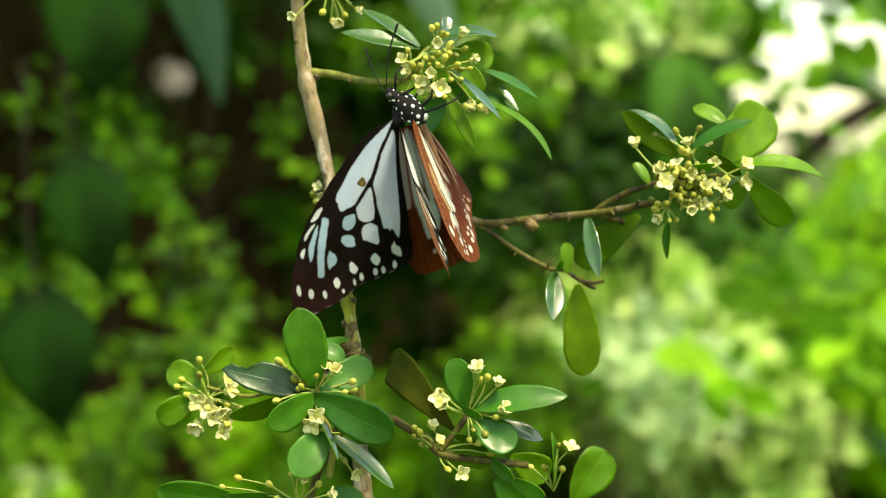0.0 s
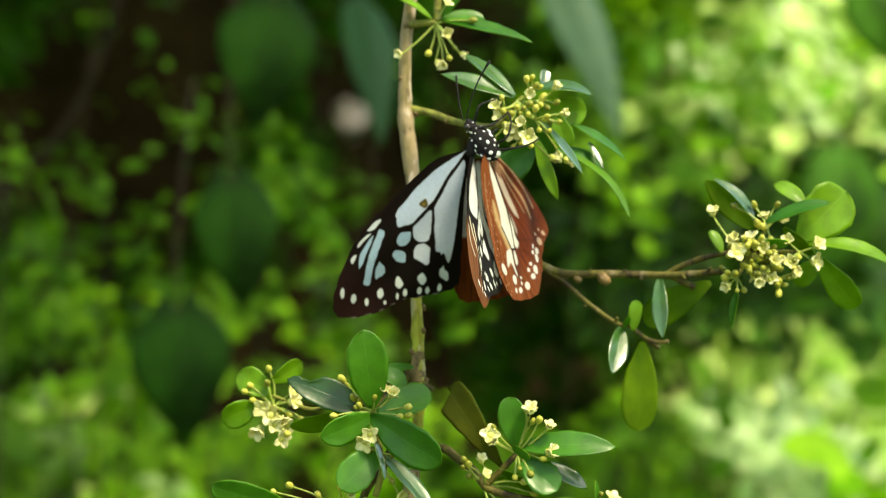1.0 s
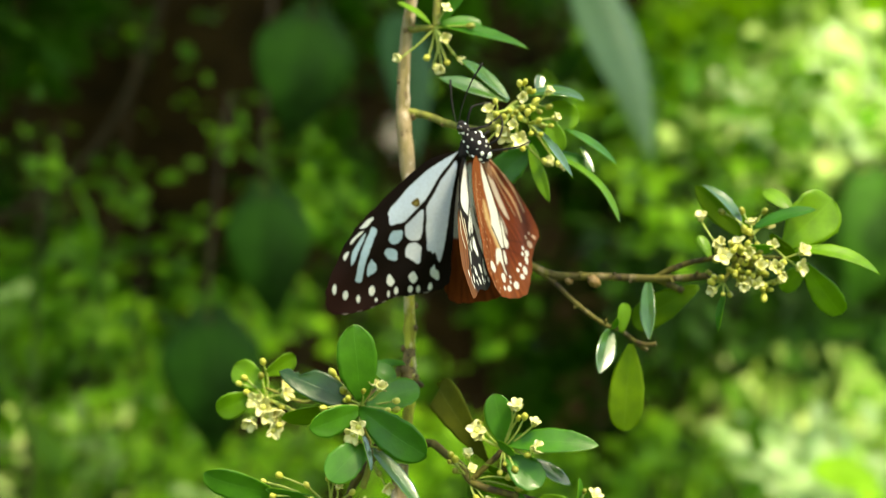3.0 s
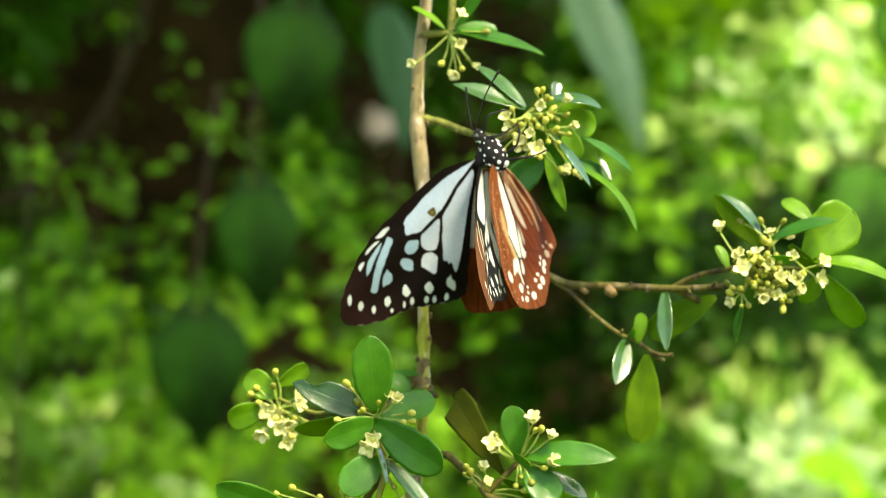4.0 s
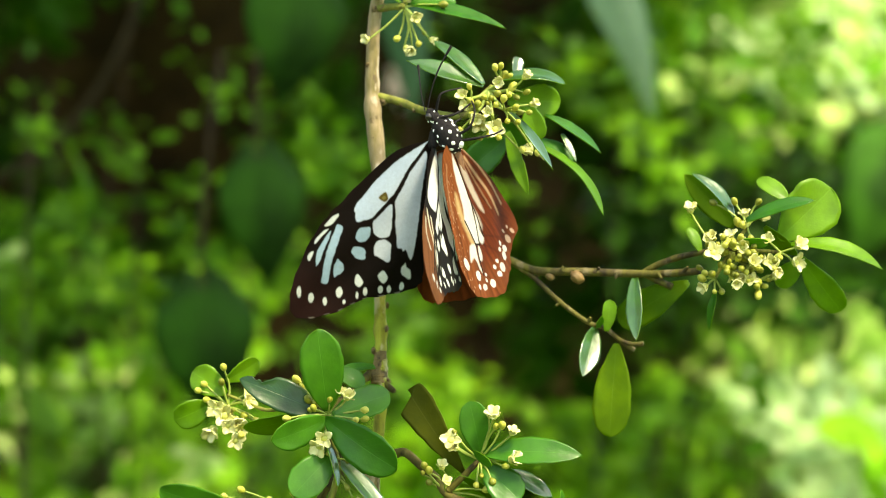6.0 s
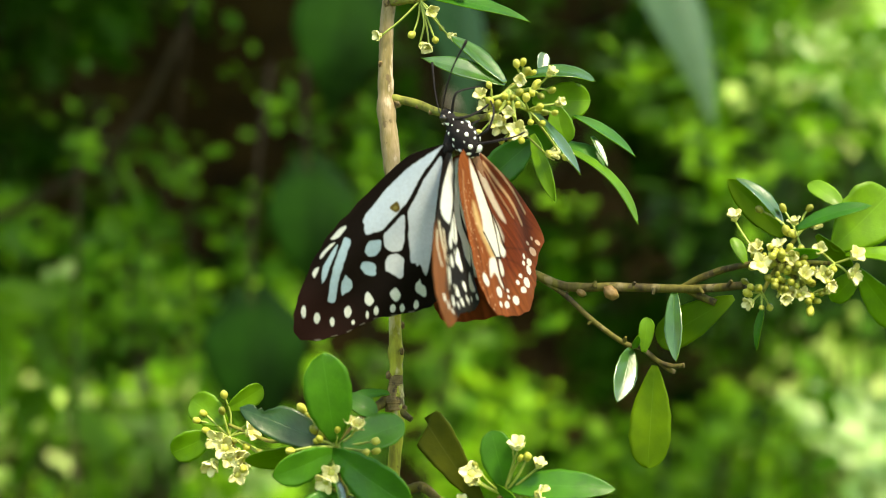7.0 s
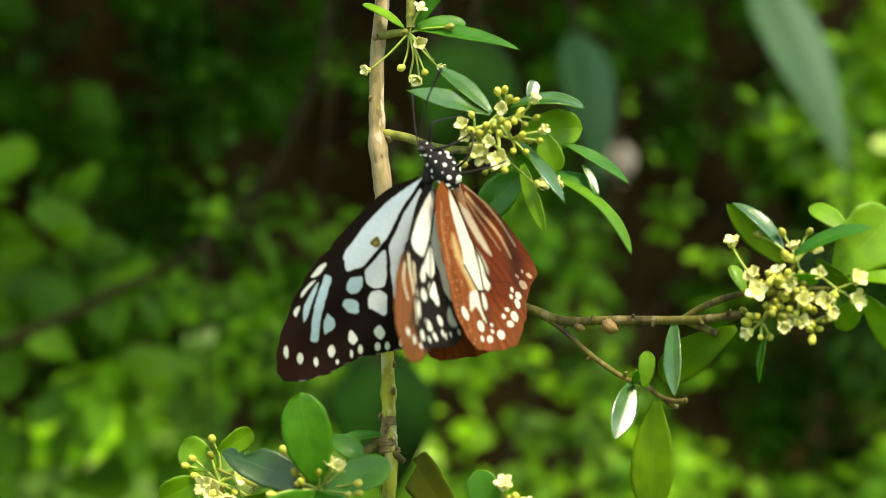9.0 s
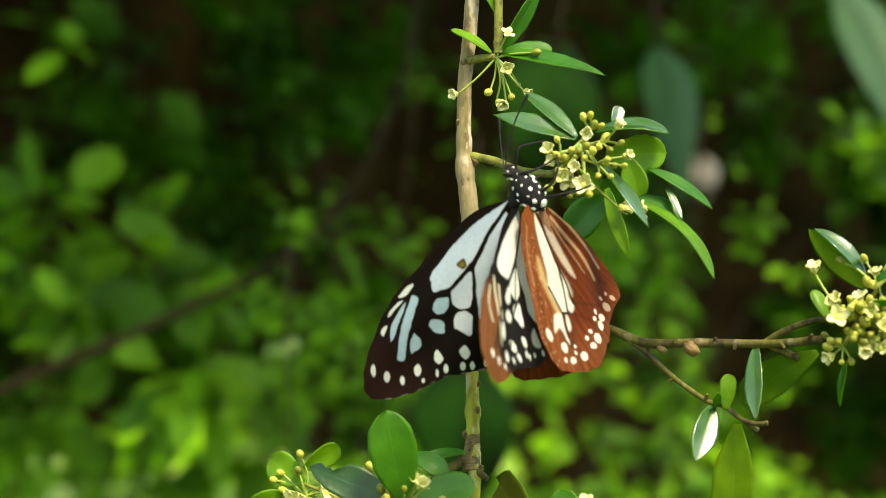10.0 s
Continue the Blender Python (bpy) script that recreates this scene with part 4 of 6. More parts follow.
STAMEN_MESH = tube("stamen", np.array([(0.0006, 0.0006, 0.0002), (0.0009, 0.0009, 0.0009), (0.001, 0.001, 0.0013)]), 0.00008, 0.00017, PETAL, 5, 0, 1, 6)


def add_bloom(kind, hub, places, forks=()):
    """Stalked flowers or buds round a hub, or round the nearest of its forks; millimetres, with an optional size after the place."""
    for row in places:
        h = Vector(min((hub, *forks), key=lambda f: (Vector(f) - Vector(row[:3])).length)) * MM
        c = Vector(row[:3]) * MM
        out = (c - h)
        far = out.length
        out.normalize()
        face = (out * 0.75 + Vector((made.uniform(-0.4, 0.4), made.uniform(-1.1, -0.2), made.uniform(-0.1, 0.6)))).normalized()
        size = (row[3] if len(row) > 3 else 1.0) * made.uniform(0.75, 1.2) * (0.98 if kind == "flower" else 1.0)
        m = face.to_track_quat("Z", "Y").to_matrix().to_4x4() @ Matrix.Rotation(made.uniform(0, 1.57), 4, "Z")
        stalk_end = c - face * 0.0005
        mid = h.lerp(stalk_end, 0.55) + Vector((made.uniform(-1, 1), made.uniform(-1, 1), made.uniform(-0.4, 1))) * min(0.0012, far * 0.1)
        if far > 0.002:
            part("flower_stalk", tube("flower_stalk", [h, mid, stalk_end], 0.00027, 0.00021, STALK, 7, 0.02, 3, 12), branch)
        if kind == "bud":
            bud = part("bud", made.choice(BUD_MESHES), branch)
            bud.matrix_basis = Matrix.Translation(c) @ m @ Matrix.Scale(size, 4)
        else:
            flower = part("flower", DISC_MESH, branch, "small cream four-petalled flower")
            flower.matrix_basis = Matrix.Translation(c) @ m @ Matrix.Scale(size, 4)
            cup = made.uniform(5, 48)
            for k in range(4):
                petal = part("petal", PETAL_MESH, flower)
                petal.matrix_basis = Matrix.Rotation(k * math.pi / 2 + made.uniform(-0.08, 0.08), 4, "Z") @ Matrix.Rotation(radians(-cup + made.uniform(-8, 8)), 4, "Y")
                stamen = part("stamen", STAMEN_MESH, flower)
                stamen.matrix_basis = Matrix.Rotation(k * math.pi / 2, 4, "Z")


def add_gall(place, size):
    """A lumpy brown swelling under a twig."""
    ob = part("gall", ball("gall", tuple(s * MM for s in size), GALL, 10, 14, 0.09, 0, int(place[0] * 7)), branch, "lumpy brown gall")
    ob.matrix_basis = Matrix.Translation(Vector(place) * MM) @ Euler((0.2, 0.5, 0.3)).to_matrix().to_4x4()


# main stem and the twigs that leave it
add_twig('main_stem', [(-8.7, 30, 71.6), (-9.8, 30, 56.8), (-11, 30, 45.8), (-11.1, 29, 29.8), (-10.1, 28, 19.9), (-9, 25, 7.7), (-8.6, 22, -4.3)], 1.6, 1.5, BARK, [(0.53, 0.25, 0.03), (0.66, 0.32, 0.13)])
add_twig('main_stem', [(-9, 25, 7.7), (-8.6, 22, -4.3), (-8.8, 20, -16.2), (-8.5, 18, -25.5), (-8.4, 17, -31.3), (-8, 16, -38.3), (-8.7, 15, -47.5), (-9.4, 14, -56.7)], 1.35, 1.4, OLIVE_BARK, [(0.42, 0.3, 0.03)])
add_twig('main_stem', [(-10.1, 14, -58), (-12, 16, -120), (-20, 40, -400), (-32, 60, -900), (-36, 70, -1430)], 1.9, 6, BARK)
add_twig('twig', [(-10.2, 29, 30.2), (-4.3, 27, 28.8), (-0.1, 22, 26.8), (5.3, 18, 25.4), (10.5, 15, 25.4), (14.3, 12, 30), (16.2, 11, 31.7)], 1, 0.65, GREEN_BARK)
add_twig('twig', [(-10.2, 24, 2.1), (3.3, 25, -2.7), (15.5, 24, -6.3), (21.6, 23, -8.3), (28.2, 22, -10.7), (38.4, 20, -10.7), (51.1, 16, -10.9), (57.7, 12, -10.6), (63.9, 7, -9.8)], 1.1, 0.85, TWIG_BARK)
add_twig('twig', [(52.6, 16, -10.6), (55.6, 14, -8.6), (60.4, 11, -6.6), (66.2, 7, -5.3), (72.6, 4, -4.5)], 0.8, 0.6, TWIG_BARK)
add_twig('twig', [(52.9, 16, -10.9), (55.8, 15, -12.4), (59, 14, -13.8)], 0.8, 0.8, TWIG_BARK)
add_twig('twig', [(22.8, 23, -9.2), (27.7, 22, -12.5), (33.6, 20, -17.9), (40.2, 19, -22.6), (44.1, 18, -23.8), (47.2, 17, -26.3), (50.1, 16, -27.3), (52.6, 15, -27.1)], 0.58, 0.5, TWIG_BARK)
add_twig('twig', [(47.8, 17, -26.7), (49.6, 17, -28.1), (50.9, 17, -28.7)], 0.6, 0.5, TWIG_BARK)
add_twig('twig', [(-8.6, 18, -32.8), (-11.2, 16, -35.3), (-13.9, 12, -36.9), (-17.2, 5, -39.9), (-20, -2, -42.6)], 1.1, 0.8, TWIG_BARK)
add_twig('twig', [(-8.7, 18, -34.6), (-7.6, 16, -36.8), (-5.2, 14, -38.7)], 1.2, 0.6, TWIG_BARK)
add_twig('twig', [(-9.6, 15, -53.1), (-6, 12, -53.2), (-2.8, 9, -52.2), (0.8, 6, -54.8), (4.2, 4, -57.2), (7.2, 2, -61), (17.8, 0, -63.7), (26.1, 0, -65.8)], 1.1, 0.8, TWIG_BARK)
add_twig('twig', [(6.9, 2, -59.7), (10.1, 1, -56.4), (12.3, 0, -53.9), (13.6, 0, -52.5)], 0.8, 0.6, TWIG_BARK)
add_twig('twig', [(-20.3, -2, -42.6), (-19, -3, -49.3), (-18, -3, -55), (-19.6, -2, -62)], 0.7, 0.8, GREEN_BARK)
add_twig('twig', [(-15.4, -1, -49.5), (-17.7, 1, -55.8), (-21.2, 3, -60.8), (-23.7, 4, -67.1), (-27.7, 6, -77.2)], 0.9, 0.9, TWIG_BARK)
add_twig('twig', [(-21, -2, -42.1), (-28, 2, -41.4), (-34.2, 8, -42.7), (-39.2, 12, -41.4), (-43.5, 13, -39.8)], 0.5, 0.35, GREEN_BARK)
add_twig('twig', [(-10.1, 29, 51), (-6.8, 28, 51.4), (-3.7, 27, 51.5)], 0.9, 0.8, GREEN_BARK)
add_twig('twig', [(-3.3, 27, 52.3), (-3.2, 27, 58.7), (-3.5, 27, 67.2), (-6.7, 28, 74.8)], 1, 0.9, GREEN_BARK)
add_twig('stem_flare', [(-8.4, 17.2, -29.6), (-8.5, 17, -31.5), (-8.8, 16.8, -33.5), (-8.9, 16.6, -35.2), (-8.8, 16.2, -37.2)], 1.4, 1.85, NODE_BARK, [(0.72, 0.25, 0.12)])
for place, size in (((-7.2, 16.2, -24.4), (0.5, 0.6, 0.8)), ((-10.1, 17, -29.6), (0.6, 0.7, 0.9)), ((-6.9, 16, -36.4), (0.9, 0.8, 0.7)), ((-10.9, 16.4, -33.8), (0.8, 0.8, 1.0)), ((-8.6, 28.6, 29.2), (1.1, 1.2, 1.3)), ((-12.4, 28.6, 37.6), (0.5, 0.6, 0.7)), ((-9.6, 27.6, 20.6), (0.4, 0.7, 0.9)), ((-7.1, 16.9, -19), (0.4, 0.6, 0.8)), ((-10.9, 29, 50.8), (0.8, 1.0, 1.0)), ((-8.6, 28.6, 51.2), (1.0, 1.0, 0.9)), ((-1.4, 22.6, 26.6), (0.5, 0.8, 0.6)), ((-4.2, 26.4, 28.3), (0.5, 0.7, 0.8))):
    knot = part("knot", ball("knot", tuple(r * MM for r in size), NODE_BARK, 8, 10, 0.14, 0, int(abs(place[2]) * 5)), branch)
    knot.matrix_basis = Matrix.Translation(Vector(place) * MM)
add_gall((37.4, 19, -12.0), (1.9, 1.4, 1.3))
add_gall((31.2, 21, -12), (1.2, 0.9, 0.8))
add_twig('spur', [(33.8, 20, -10.6), (34, 20, -10), (34.2, 20, -9.4)], 0.55, 0.3, TWIG_BARK)
add_twig('spur', [(41.9, 19, -10.8), (42.1, 18.5, -10.2), (42.4, 18, -9.6)], 0.55, 0.3, TWIG_BARK)
add_twig('spur', [(46.5, 17, -10.8), (46.3, 17, -11.5), (46.1, 17, -12.1)], 0.55, 0.3, TWIG_BARK)
add_twig('spur', [(28.9, 22, -11), (28.4, 22, -11.7), (28, 22, -12.3)], 0.55, 0.3, TWIG_BARK)
add_twig('spur', [(55.4, 13, -10.6), (55.8, 12.5, -11.2), (56.1, 12, -11.8)], 0.55, 0.3, TWIG_BARK)
add_twig('spur', [(60.7, 9, -10.1), (61, 8.5, -9.5), (61.3, 8, -8.9)], 0.55, 0.3, TWIG_BARK)
add_twig('spur', [(33.6, 20, -17.9), (33.1, 20, -18.3), (32.6, 20, -18.8)], 0.55, 0.3, TWIG_BARK)
add_twig('spur', [(40.2, 19, -22.6), (40.4, 18.5, -21.9), (40.5, 18, -21.3)], 0.55, 0.3, TWIG_BARK)

# leaves round the upper flower head
add_leaf((14.1, 12, 32), (-3.3, 16, 37.7), 4.8, 40, 0.03, 's')
add_leaf((14.1, 12, 32.3), (3.1, 20, 42.7), 4.2, 44, 0.04, 's')
add_leaf((18.2, 14, 33.4), (33.1, 14, 33), 5.5, -58, 0.12, 's')
add_leaf((22, 18, 34.8), (23, 20.5, 39.4), 2.7, 12, 0, 's')
add_leaf((20.1, 16, 28.8), (32.7, 18, 29.1), 7.9, 8, 0.05, 'l')
add_leaf((24.8, 14, 27.9), (27, 14, 19.6), 5.5, 10, 0.04, 'l')
add_leaf((19.6, 8, 26.2), (28.9, 0, 12.8), 3.9, -56, 0.03, 's')
add_leaf((28.9, 16, 25.7), (42, 16, 17.2), 4.1, -56, 0.06, 'u')
add_leaf((25.2, 18, 20.1), (35.3, 14, 15), 4.8, -44, 0.08, 'u')
add_leaf((32.8, 15, 21.3), (35.8, 12, 14.9), 1.2, -25, 0.03, 's')
add_leaf((26.1, 14, 18.8), (42, 10, 2.8), 4.7, -62, 0.13, 'l')
add_leaf((20.2, 16, 21.7), (24.8, 12, 7.3), 3.2, 25, 0.04, 'l')
add_leaf((20.5, 20, 20.4), (11.4, 24, 12.3), 8.0, 15, 0.05, 'u')
add_leaf((18.7, 20, 23.4), (27.3, 22, 20), 6.1, 20, 0.05, 'u')

# leaves at the stem's top
add_leaf((-2.1, 27, 51.9), (19.8, 22, 46.3), 4.9, -52, 0.05, 'u')
add_leaf((-2.7, 27, 52.2), (8.4, 28, 53), 4.5, -45, 0.06, 'u')
add_leaf((-4.7, 27, 52.4), (-13.2, 25, 57.4), 3.6, 62, 0.04, 'l')
add_leaf((-3.3, 27, 52), (5.9, 29, 67.2), 4.0, 50, 0.04, 'u')
add_leaf((-3.6, 27, 61.1), (-6.8, 29, 72.6), 4.7, 30, 0.04, 'l')

# leaves of the flowering side branch
add_leaf((41.6, 18, -23.7), (37.8, 10, -34.5), 5.0, -12, 0.04, 's')
add_leaf((42.4, 18, -23.8), (42.6, 14, -20.9), 1.4, 20, 0, 'g')
add_leaf((44.2, 17, -24.5), (45, 17, -17.1), 3.2, 5, 0.03, 'l')
add_leaf((46.6, 17, -27.3), (44.9, 14, -48.8), 8.8, 12, 0.04, 'd')
add_leaf((50.5, 16, -11.4), (49.9, 9, -25.8), 3.6, 30, 0.05, 's')
add_leaf((62.8, 14, -12.6), (47.6, 20, -22.6), 7.9, 20, 0.05, 'd')
add_leaf((67.9, 8, -14.4), (66.5, 8, -23.4), 2.6, 70, 0.03, 'u')
add_leaf((64.2, 8, -5.4), (61.7, 10, 0), 2.6, 20, 0.06, 'l')
add_leaf((71.9, 8, 2.7), (62.4, 10, 12.5), 3.5, 42, 0.12, 's')
add_leaf((72.6, 11, 0.4), (61.5, 15, 12.5), 5.8, -20, -0.05, 'd')
add_leaf((84.1, 6, 6.5), (77.6, 10, 11.5), 4.2, 25, 0.06, 'l')
add_leaf((73.5, 3, 1.8), (88.1, -1, 6.7), 3.8, -48, 0.08, 'u')
add_leaf((81.1, 3, -2.2), (93.3, 4, 9.6), 12.6, 5, 0.03, 'l')
add_leaf((83.7, 2, -3.3), (104.1, 0, -8.5), 4.5, -45, 0.14, 'l')
add_leaf((86.1, 3, -6.2), (96.7, 6, -18.5), 6.6, 25, 0.04, 'l')
add_leaf((87, 5, -7), (82.2, 8, -13.1), 4.7, 20, 0.04, 'l')
add_leaf((71.7, 1, -2.7), (77.8, -1, -3), 2.9, 45, 0.05, 'u')
add_leaf((77.9, 3, 0.6), (85.9, 5, -5.9), 3.5, 45, 0.04, 'd')

# leaves of the lower tuft
add_leaf((-20.5, -3, -41.6), (-22.9, -8, -23.3), 9.5, 4, 0.05, 'u')
add_leaf((-21.2, -2, -42.4), (-40.1, 0, -35), 7.1, 18, 0.05, 'b')
add_leaf((-22.2, 0, -42.2), (-39.4, 6, -46.6), 4.9, -35, 0.05, 'd')
add_leaf((-20.9, -4, -43.3), (-32.4, -10, -47.6), 7.0, -20, 0.06, 'u')
add_leaf((-21, -4, -43.1), (-5.2, -12, -53.2), 9.3, 12, 0.06, 'u')
add_leaf((-19.3, -3, -42.5), (-6.6, 2, -38.2), 7.1, -15, 0.06, 'u')
add_leaf((-19.5, 6, -33.1), (-12.2, 4, -36.9), 4.5, -35, 0.1, 'u')
add_leaf((-9.8, 14, -33.1), (-18.6, 10, -34), 2.6, 55, 0.05, 'u')
add_leaf((-18.9, -3, -50.7), (-27.7, -8, -59.7), 8.0, 10, 0.06, 'u')
add_leaf((-18, -2, -52.6), (-6.3, -8, -65.4), 4.6, -48, 0.05, 's')
add_leaf((-21.2, -3, -46.3), (-17.9, -10, -57.1), 3.3, -72, 0.03, 's')
add_leaf((-39.5, 2, -64.4), (-57.2, -2, -59.5), 7.1, -20, 0.05, 'u')
add_leaf((-24.4, 4, -68), (-42.6, 0, -62.9), 5.5, -35, 0.05, 'u')
add_leaf((-23.8, 4, -68.3), (-12.1, 0, -68), 6.0, -30, 0.05, 'u')
add_leaf((-46.6, 13, -41.7), (-55.3, 12, -45.7), 6.4, -10, 0.05, 'l')
add_leaf((-43.8, 13, -39.5), (-51.7, 15, -34.8), 6.7, 5, 0.05, 'l')
add_leaf((-43.8, 13, -36.5), (-36.5, 15, -32.1), 4.8, 20, 0.06, 'l')

# leaves of the second tuft, below the butterfly
add_leaf((13.9, 0, -51.5), (11, -2, -39.2), 6.8, 6, 0.05, 'u')
add_leaf((14.3, -1, -51), (35.8, -6, -50.6), 6.5, -35, 0.07, 'u')
add_leaf((10.2, 2, -55.6), (-2.6, 4, -37.4), 8.2, -12, 0.05, 'k')
add_leaf((14.4, -1, -53.9), (22.2, -6, -60.7), 7.8, -15, 0.06, 'u')
add_leaf((18.3, 1, -55.3), (29.8, -2, -60.5), 4.5, -45, 0.08, 's')
add_leaf((12.1, -1, -50.7), (15.9, -5, -53.1), 2.4, 40, 0, 'g')
add_leaf((9.2, 1, -56.4), (18.3, -1, -61.9), 4.1, 62, -0.06, 'd')
add_leaf((9.4, 3, -58.8), (20, 5, -64.8), 6.0, 10, 0.05, 'l')
add_leaf((17.3, 0, -63), (21.2, -6, -67.6), 3.7, 40, 0.05, 'g')
add_leaf((36.1, 4, -76.3), (45.5, 4, -65.4), 9.9, 8, 0.05, 'l')
add_leaf((23.6, 6, -64.2), (32.7, 8, -70.1), 7.6, 10, 0.05, 'l')
add_leaf((31.4, 0, -72.4), (31.6, -4, -58.6), 3.7, 62, 0.03, 'u')
add_leaf((21.4, -2, -68.2), (27.5, -8, -71.9), 4.0, 30, 0.05, 'g')
add_leaf((18.5, 3, -68.6), (26.8, 2, -76.7), 7.6, 20, 0.05, 'u')

# flowers and buds: each head is a short stem with forks that carry the stalks
HEAD_FORKS = [(14.8, 7, 28), (19, 7, 30.6), (12.6, 7, 25.8), (18.6, 6, 26), (11, 8, 28.6), (17.4, 7, 33), (16, 6, 23.2)]
SIDE_FORKS = [(67.6, 4.5, -5.8), (70.2, 3, -8.6), (75, 2.5, -7.6), (74.2, 4.5, 0.4), (81.4, 2.2, -5.2), (67.2, 5.5, -11.4), (76.8, 3, -11.6), (73.2, 2.5, -4.4)]
for fork in HEAD_FORKS:
    add_twig('flower_stem', [(15, 11, 30.8), tuple(0.5 * (a + b) + d for a, b, d in zip((15, 11, 30.8), fork, (0.2, 0.6, -0.3))), fork], 0.42, 0.36, STALK)
packed = random.Random(17)
for kind, count in (("flower", 8), ("bud", 34)):
    add_bloom(kind, SIDE_FORKS[0], [(72.5 + 8.5 * along, 2.5 + packed.uniform(-2.5, 2.5), -7.2 - 2.6 * along + packed.uniform(-4.2, 4.2), packed.uniform(0.7, 1.0)) for along in (packed.uniform(-1, 1) for _ in range(count))], SIDE_FORKS)
for fork in SIDE_FORKS:
    add_twig('flower_stem', [(70.4, 5, -5.6), tuple(0.5 * (a + b) + d for a, b, d in zip((70.4, 5, -5.6), fork, (0.2, 0.5, 0.4))), fork], 0.55, 0.4, GREEN_BARK)
add_bloom('flower', (15, 11, 30.8), [(16.9, 4, 32.3), (22.8, 5, 33.4), (24.5, 4, 27.4), (8.9, 6, 29.1), (9.7, 5, 26.7), (14.6, 2, 25.2), (16.1, 2, 21.5), (26.7, 12, 16.8), (23.3, 12, 17.4), (13, 5, 22.8), (11.8, 4, 23.6)], HEAD_FORKS)
add_bloom('bud', (15, 11, 30.8), [(16, 4, 35.5), (17.4, 5, 35.9), (18.3, 4, 33.9), (19.5, 6, 33.8), (16.6, 3, 29.5), (19.2, 3, 29.3), (17.9, 2, 28.4), (15.2, 3, 28.5), (13.6, 3, 28.7), (12.2, 3, 27.1), (10.9, 4, 24.7), (10.5, 7, 31.3)], HEAD_FORKS)
add_bloom('bud', (15, 11, 30.8), [(20.7, 3, 26.5), (21.4, 4, 23.3), (18.9, 3, 23.4), (14.7, 4, 20.1), (17.1, 4, 19.8), (21.2, 6, 29), (20.3, 7, 31.4), (23.5, 6, 30.2), (22.1, 6, 25.5), (8.5, 9, 21.5), (13.1, 6, 19.6), (14.4, 3, 27.3)], HEAD_FORKS)
add_bloom('bud', (15, 11, 30.8), [(16.3, 3, 27), (10.6, 4, 27.6), (24.1, 6, 25.6)], HEAD_FORKS)
add_bloom('flower', (-3.7, 27, 51.3), [(-3.4, 27, 41.7), (-1.4, 25, 48.8), (-1.1, 25, 56), (2.6, 26, 43.7), (-12.5, 26, 43.4), (-1.8, 27, 41.2)])
add_bloom('bud', (-3.7, 27, 51.3), [(-5.5, 27, 43.8), (-0.4, 26, 42.6), (5.2, 24, 51.8), (1, 27, 45.3)])
add_bloom('flower', (72.6, 4, -4.9), [(65.7, 2, -2.3), (65.8, 1, -5.5), (62, 9, 4), (78.1, 0, -2.5), (74.1, 6, 2.9), (77.2, 4, 2.7), (84.9, 0, -3.7), (84.5, 1, -7.4), (79.7, 0, -10.9), (70.9, 0, -12.1), (73.4, 2, -11.2), (64.7, 4, -13.2)], SIDE_FORKS)
add_bloom('flower', (72.6, 4, -4.9), [(74.4, -1, -7.7), (70.4, 5, -2)], SIDE_FORKS)
add_bloom('bud', (72.6, 4, -4.9), [(67, 8, 5.9), (71.7, 7, 6.2), (76.8, 5, 6.2), (68.3, 0, -3.7), (71.9, 1, -2), (69.9, 0, -3.8), (71.3, -1, -6.1), (72, 0, -8.9), (67.8, 2, -8.2), (65.8, 2, -10.3), (76.1, -1, -6.3), (75.5, 0, -8.6)], SIDE_FORKS)
add_bloom('bud', (72.6, 4, -4.9), [(76.4, 2, -14.9), (75.8, 1, -12.9), (78.5, 1, -11.4), (66.6, 3, -14.3), (68.5, 4, -14.3), (63.7, 6, -9.1), (64.7, 5, -10.2), (66.4, 1, -6.6), (69.1, 1, -8.9), (74.7, 3, -1.9), (73.1, 4, 0.9), (72.1, 5, 1.5)], SIDE_FORKS)
add_bloom('bud', (72.6, 4, -4.9), [(68.5, 4, -2), (65.2, 5, -3.8), (64.1, 5, -11.4), (78, 2, -12.9), (70.5, 2, -10.7), (73.2, -1, -5.4), (74.8, 1, -9.1), (68.7, 0, -3.2), (69.9, -1, -3.2), (71, 3, -10.6), (75, 0, -5.8), (73.2, 1, -3.3)], SIDE_FORKS)
add_bloom('bud', (72.6, 4, -4.9), [(68.5, -1, -9.7), (73.2, 0, -9.7), (70.3, 0, -4.4), (74.3, -1, -5.3), (73.8, 2, -6.3), (68.6, 2, -5.3), (71.2, 0, -6.8), (75.6, 3, -5.8), (70.3, 1, -10.2), (68.7, 2, -8.7), (73.1, 0, -6.4), (73.1, 2, -3.7)], SIDE_FORKS)
add_bloom('bud', (72.6, 4, -4.9), [(73, 2, -5.8), (68.1, 2, -5.9), (70, 1, -8.4), (74.9, 2, -4), (75.2, 1, -6), (71, 0, -10.4), (73.2, 3, -10.2), (74.7, 0, -4)], SIDE_FORKS)
add_bloom('flower', (-43.3, 13, -42.4), [(-45.6, 11, -42.9, 1.25), (-39.1, 11, -41.3, 1.25), (-43.1, 10, -46.5, 1.25), (-41.4, 10, -49.8, 1.25), (-46.5, 12, -47.7, 1.25), (-41.5, 11, -45.4, 1.25), (-38.7, 13, -39.1, 1.25), (-44, 10, -44.2, 1.25), (-39.9, 10, -46.7, 1.25)])
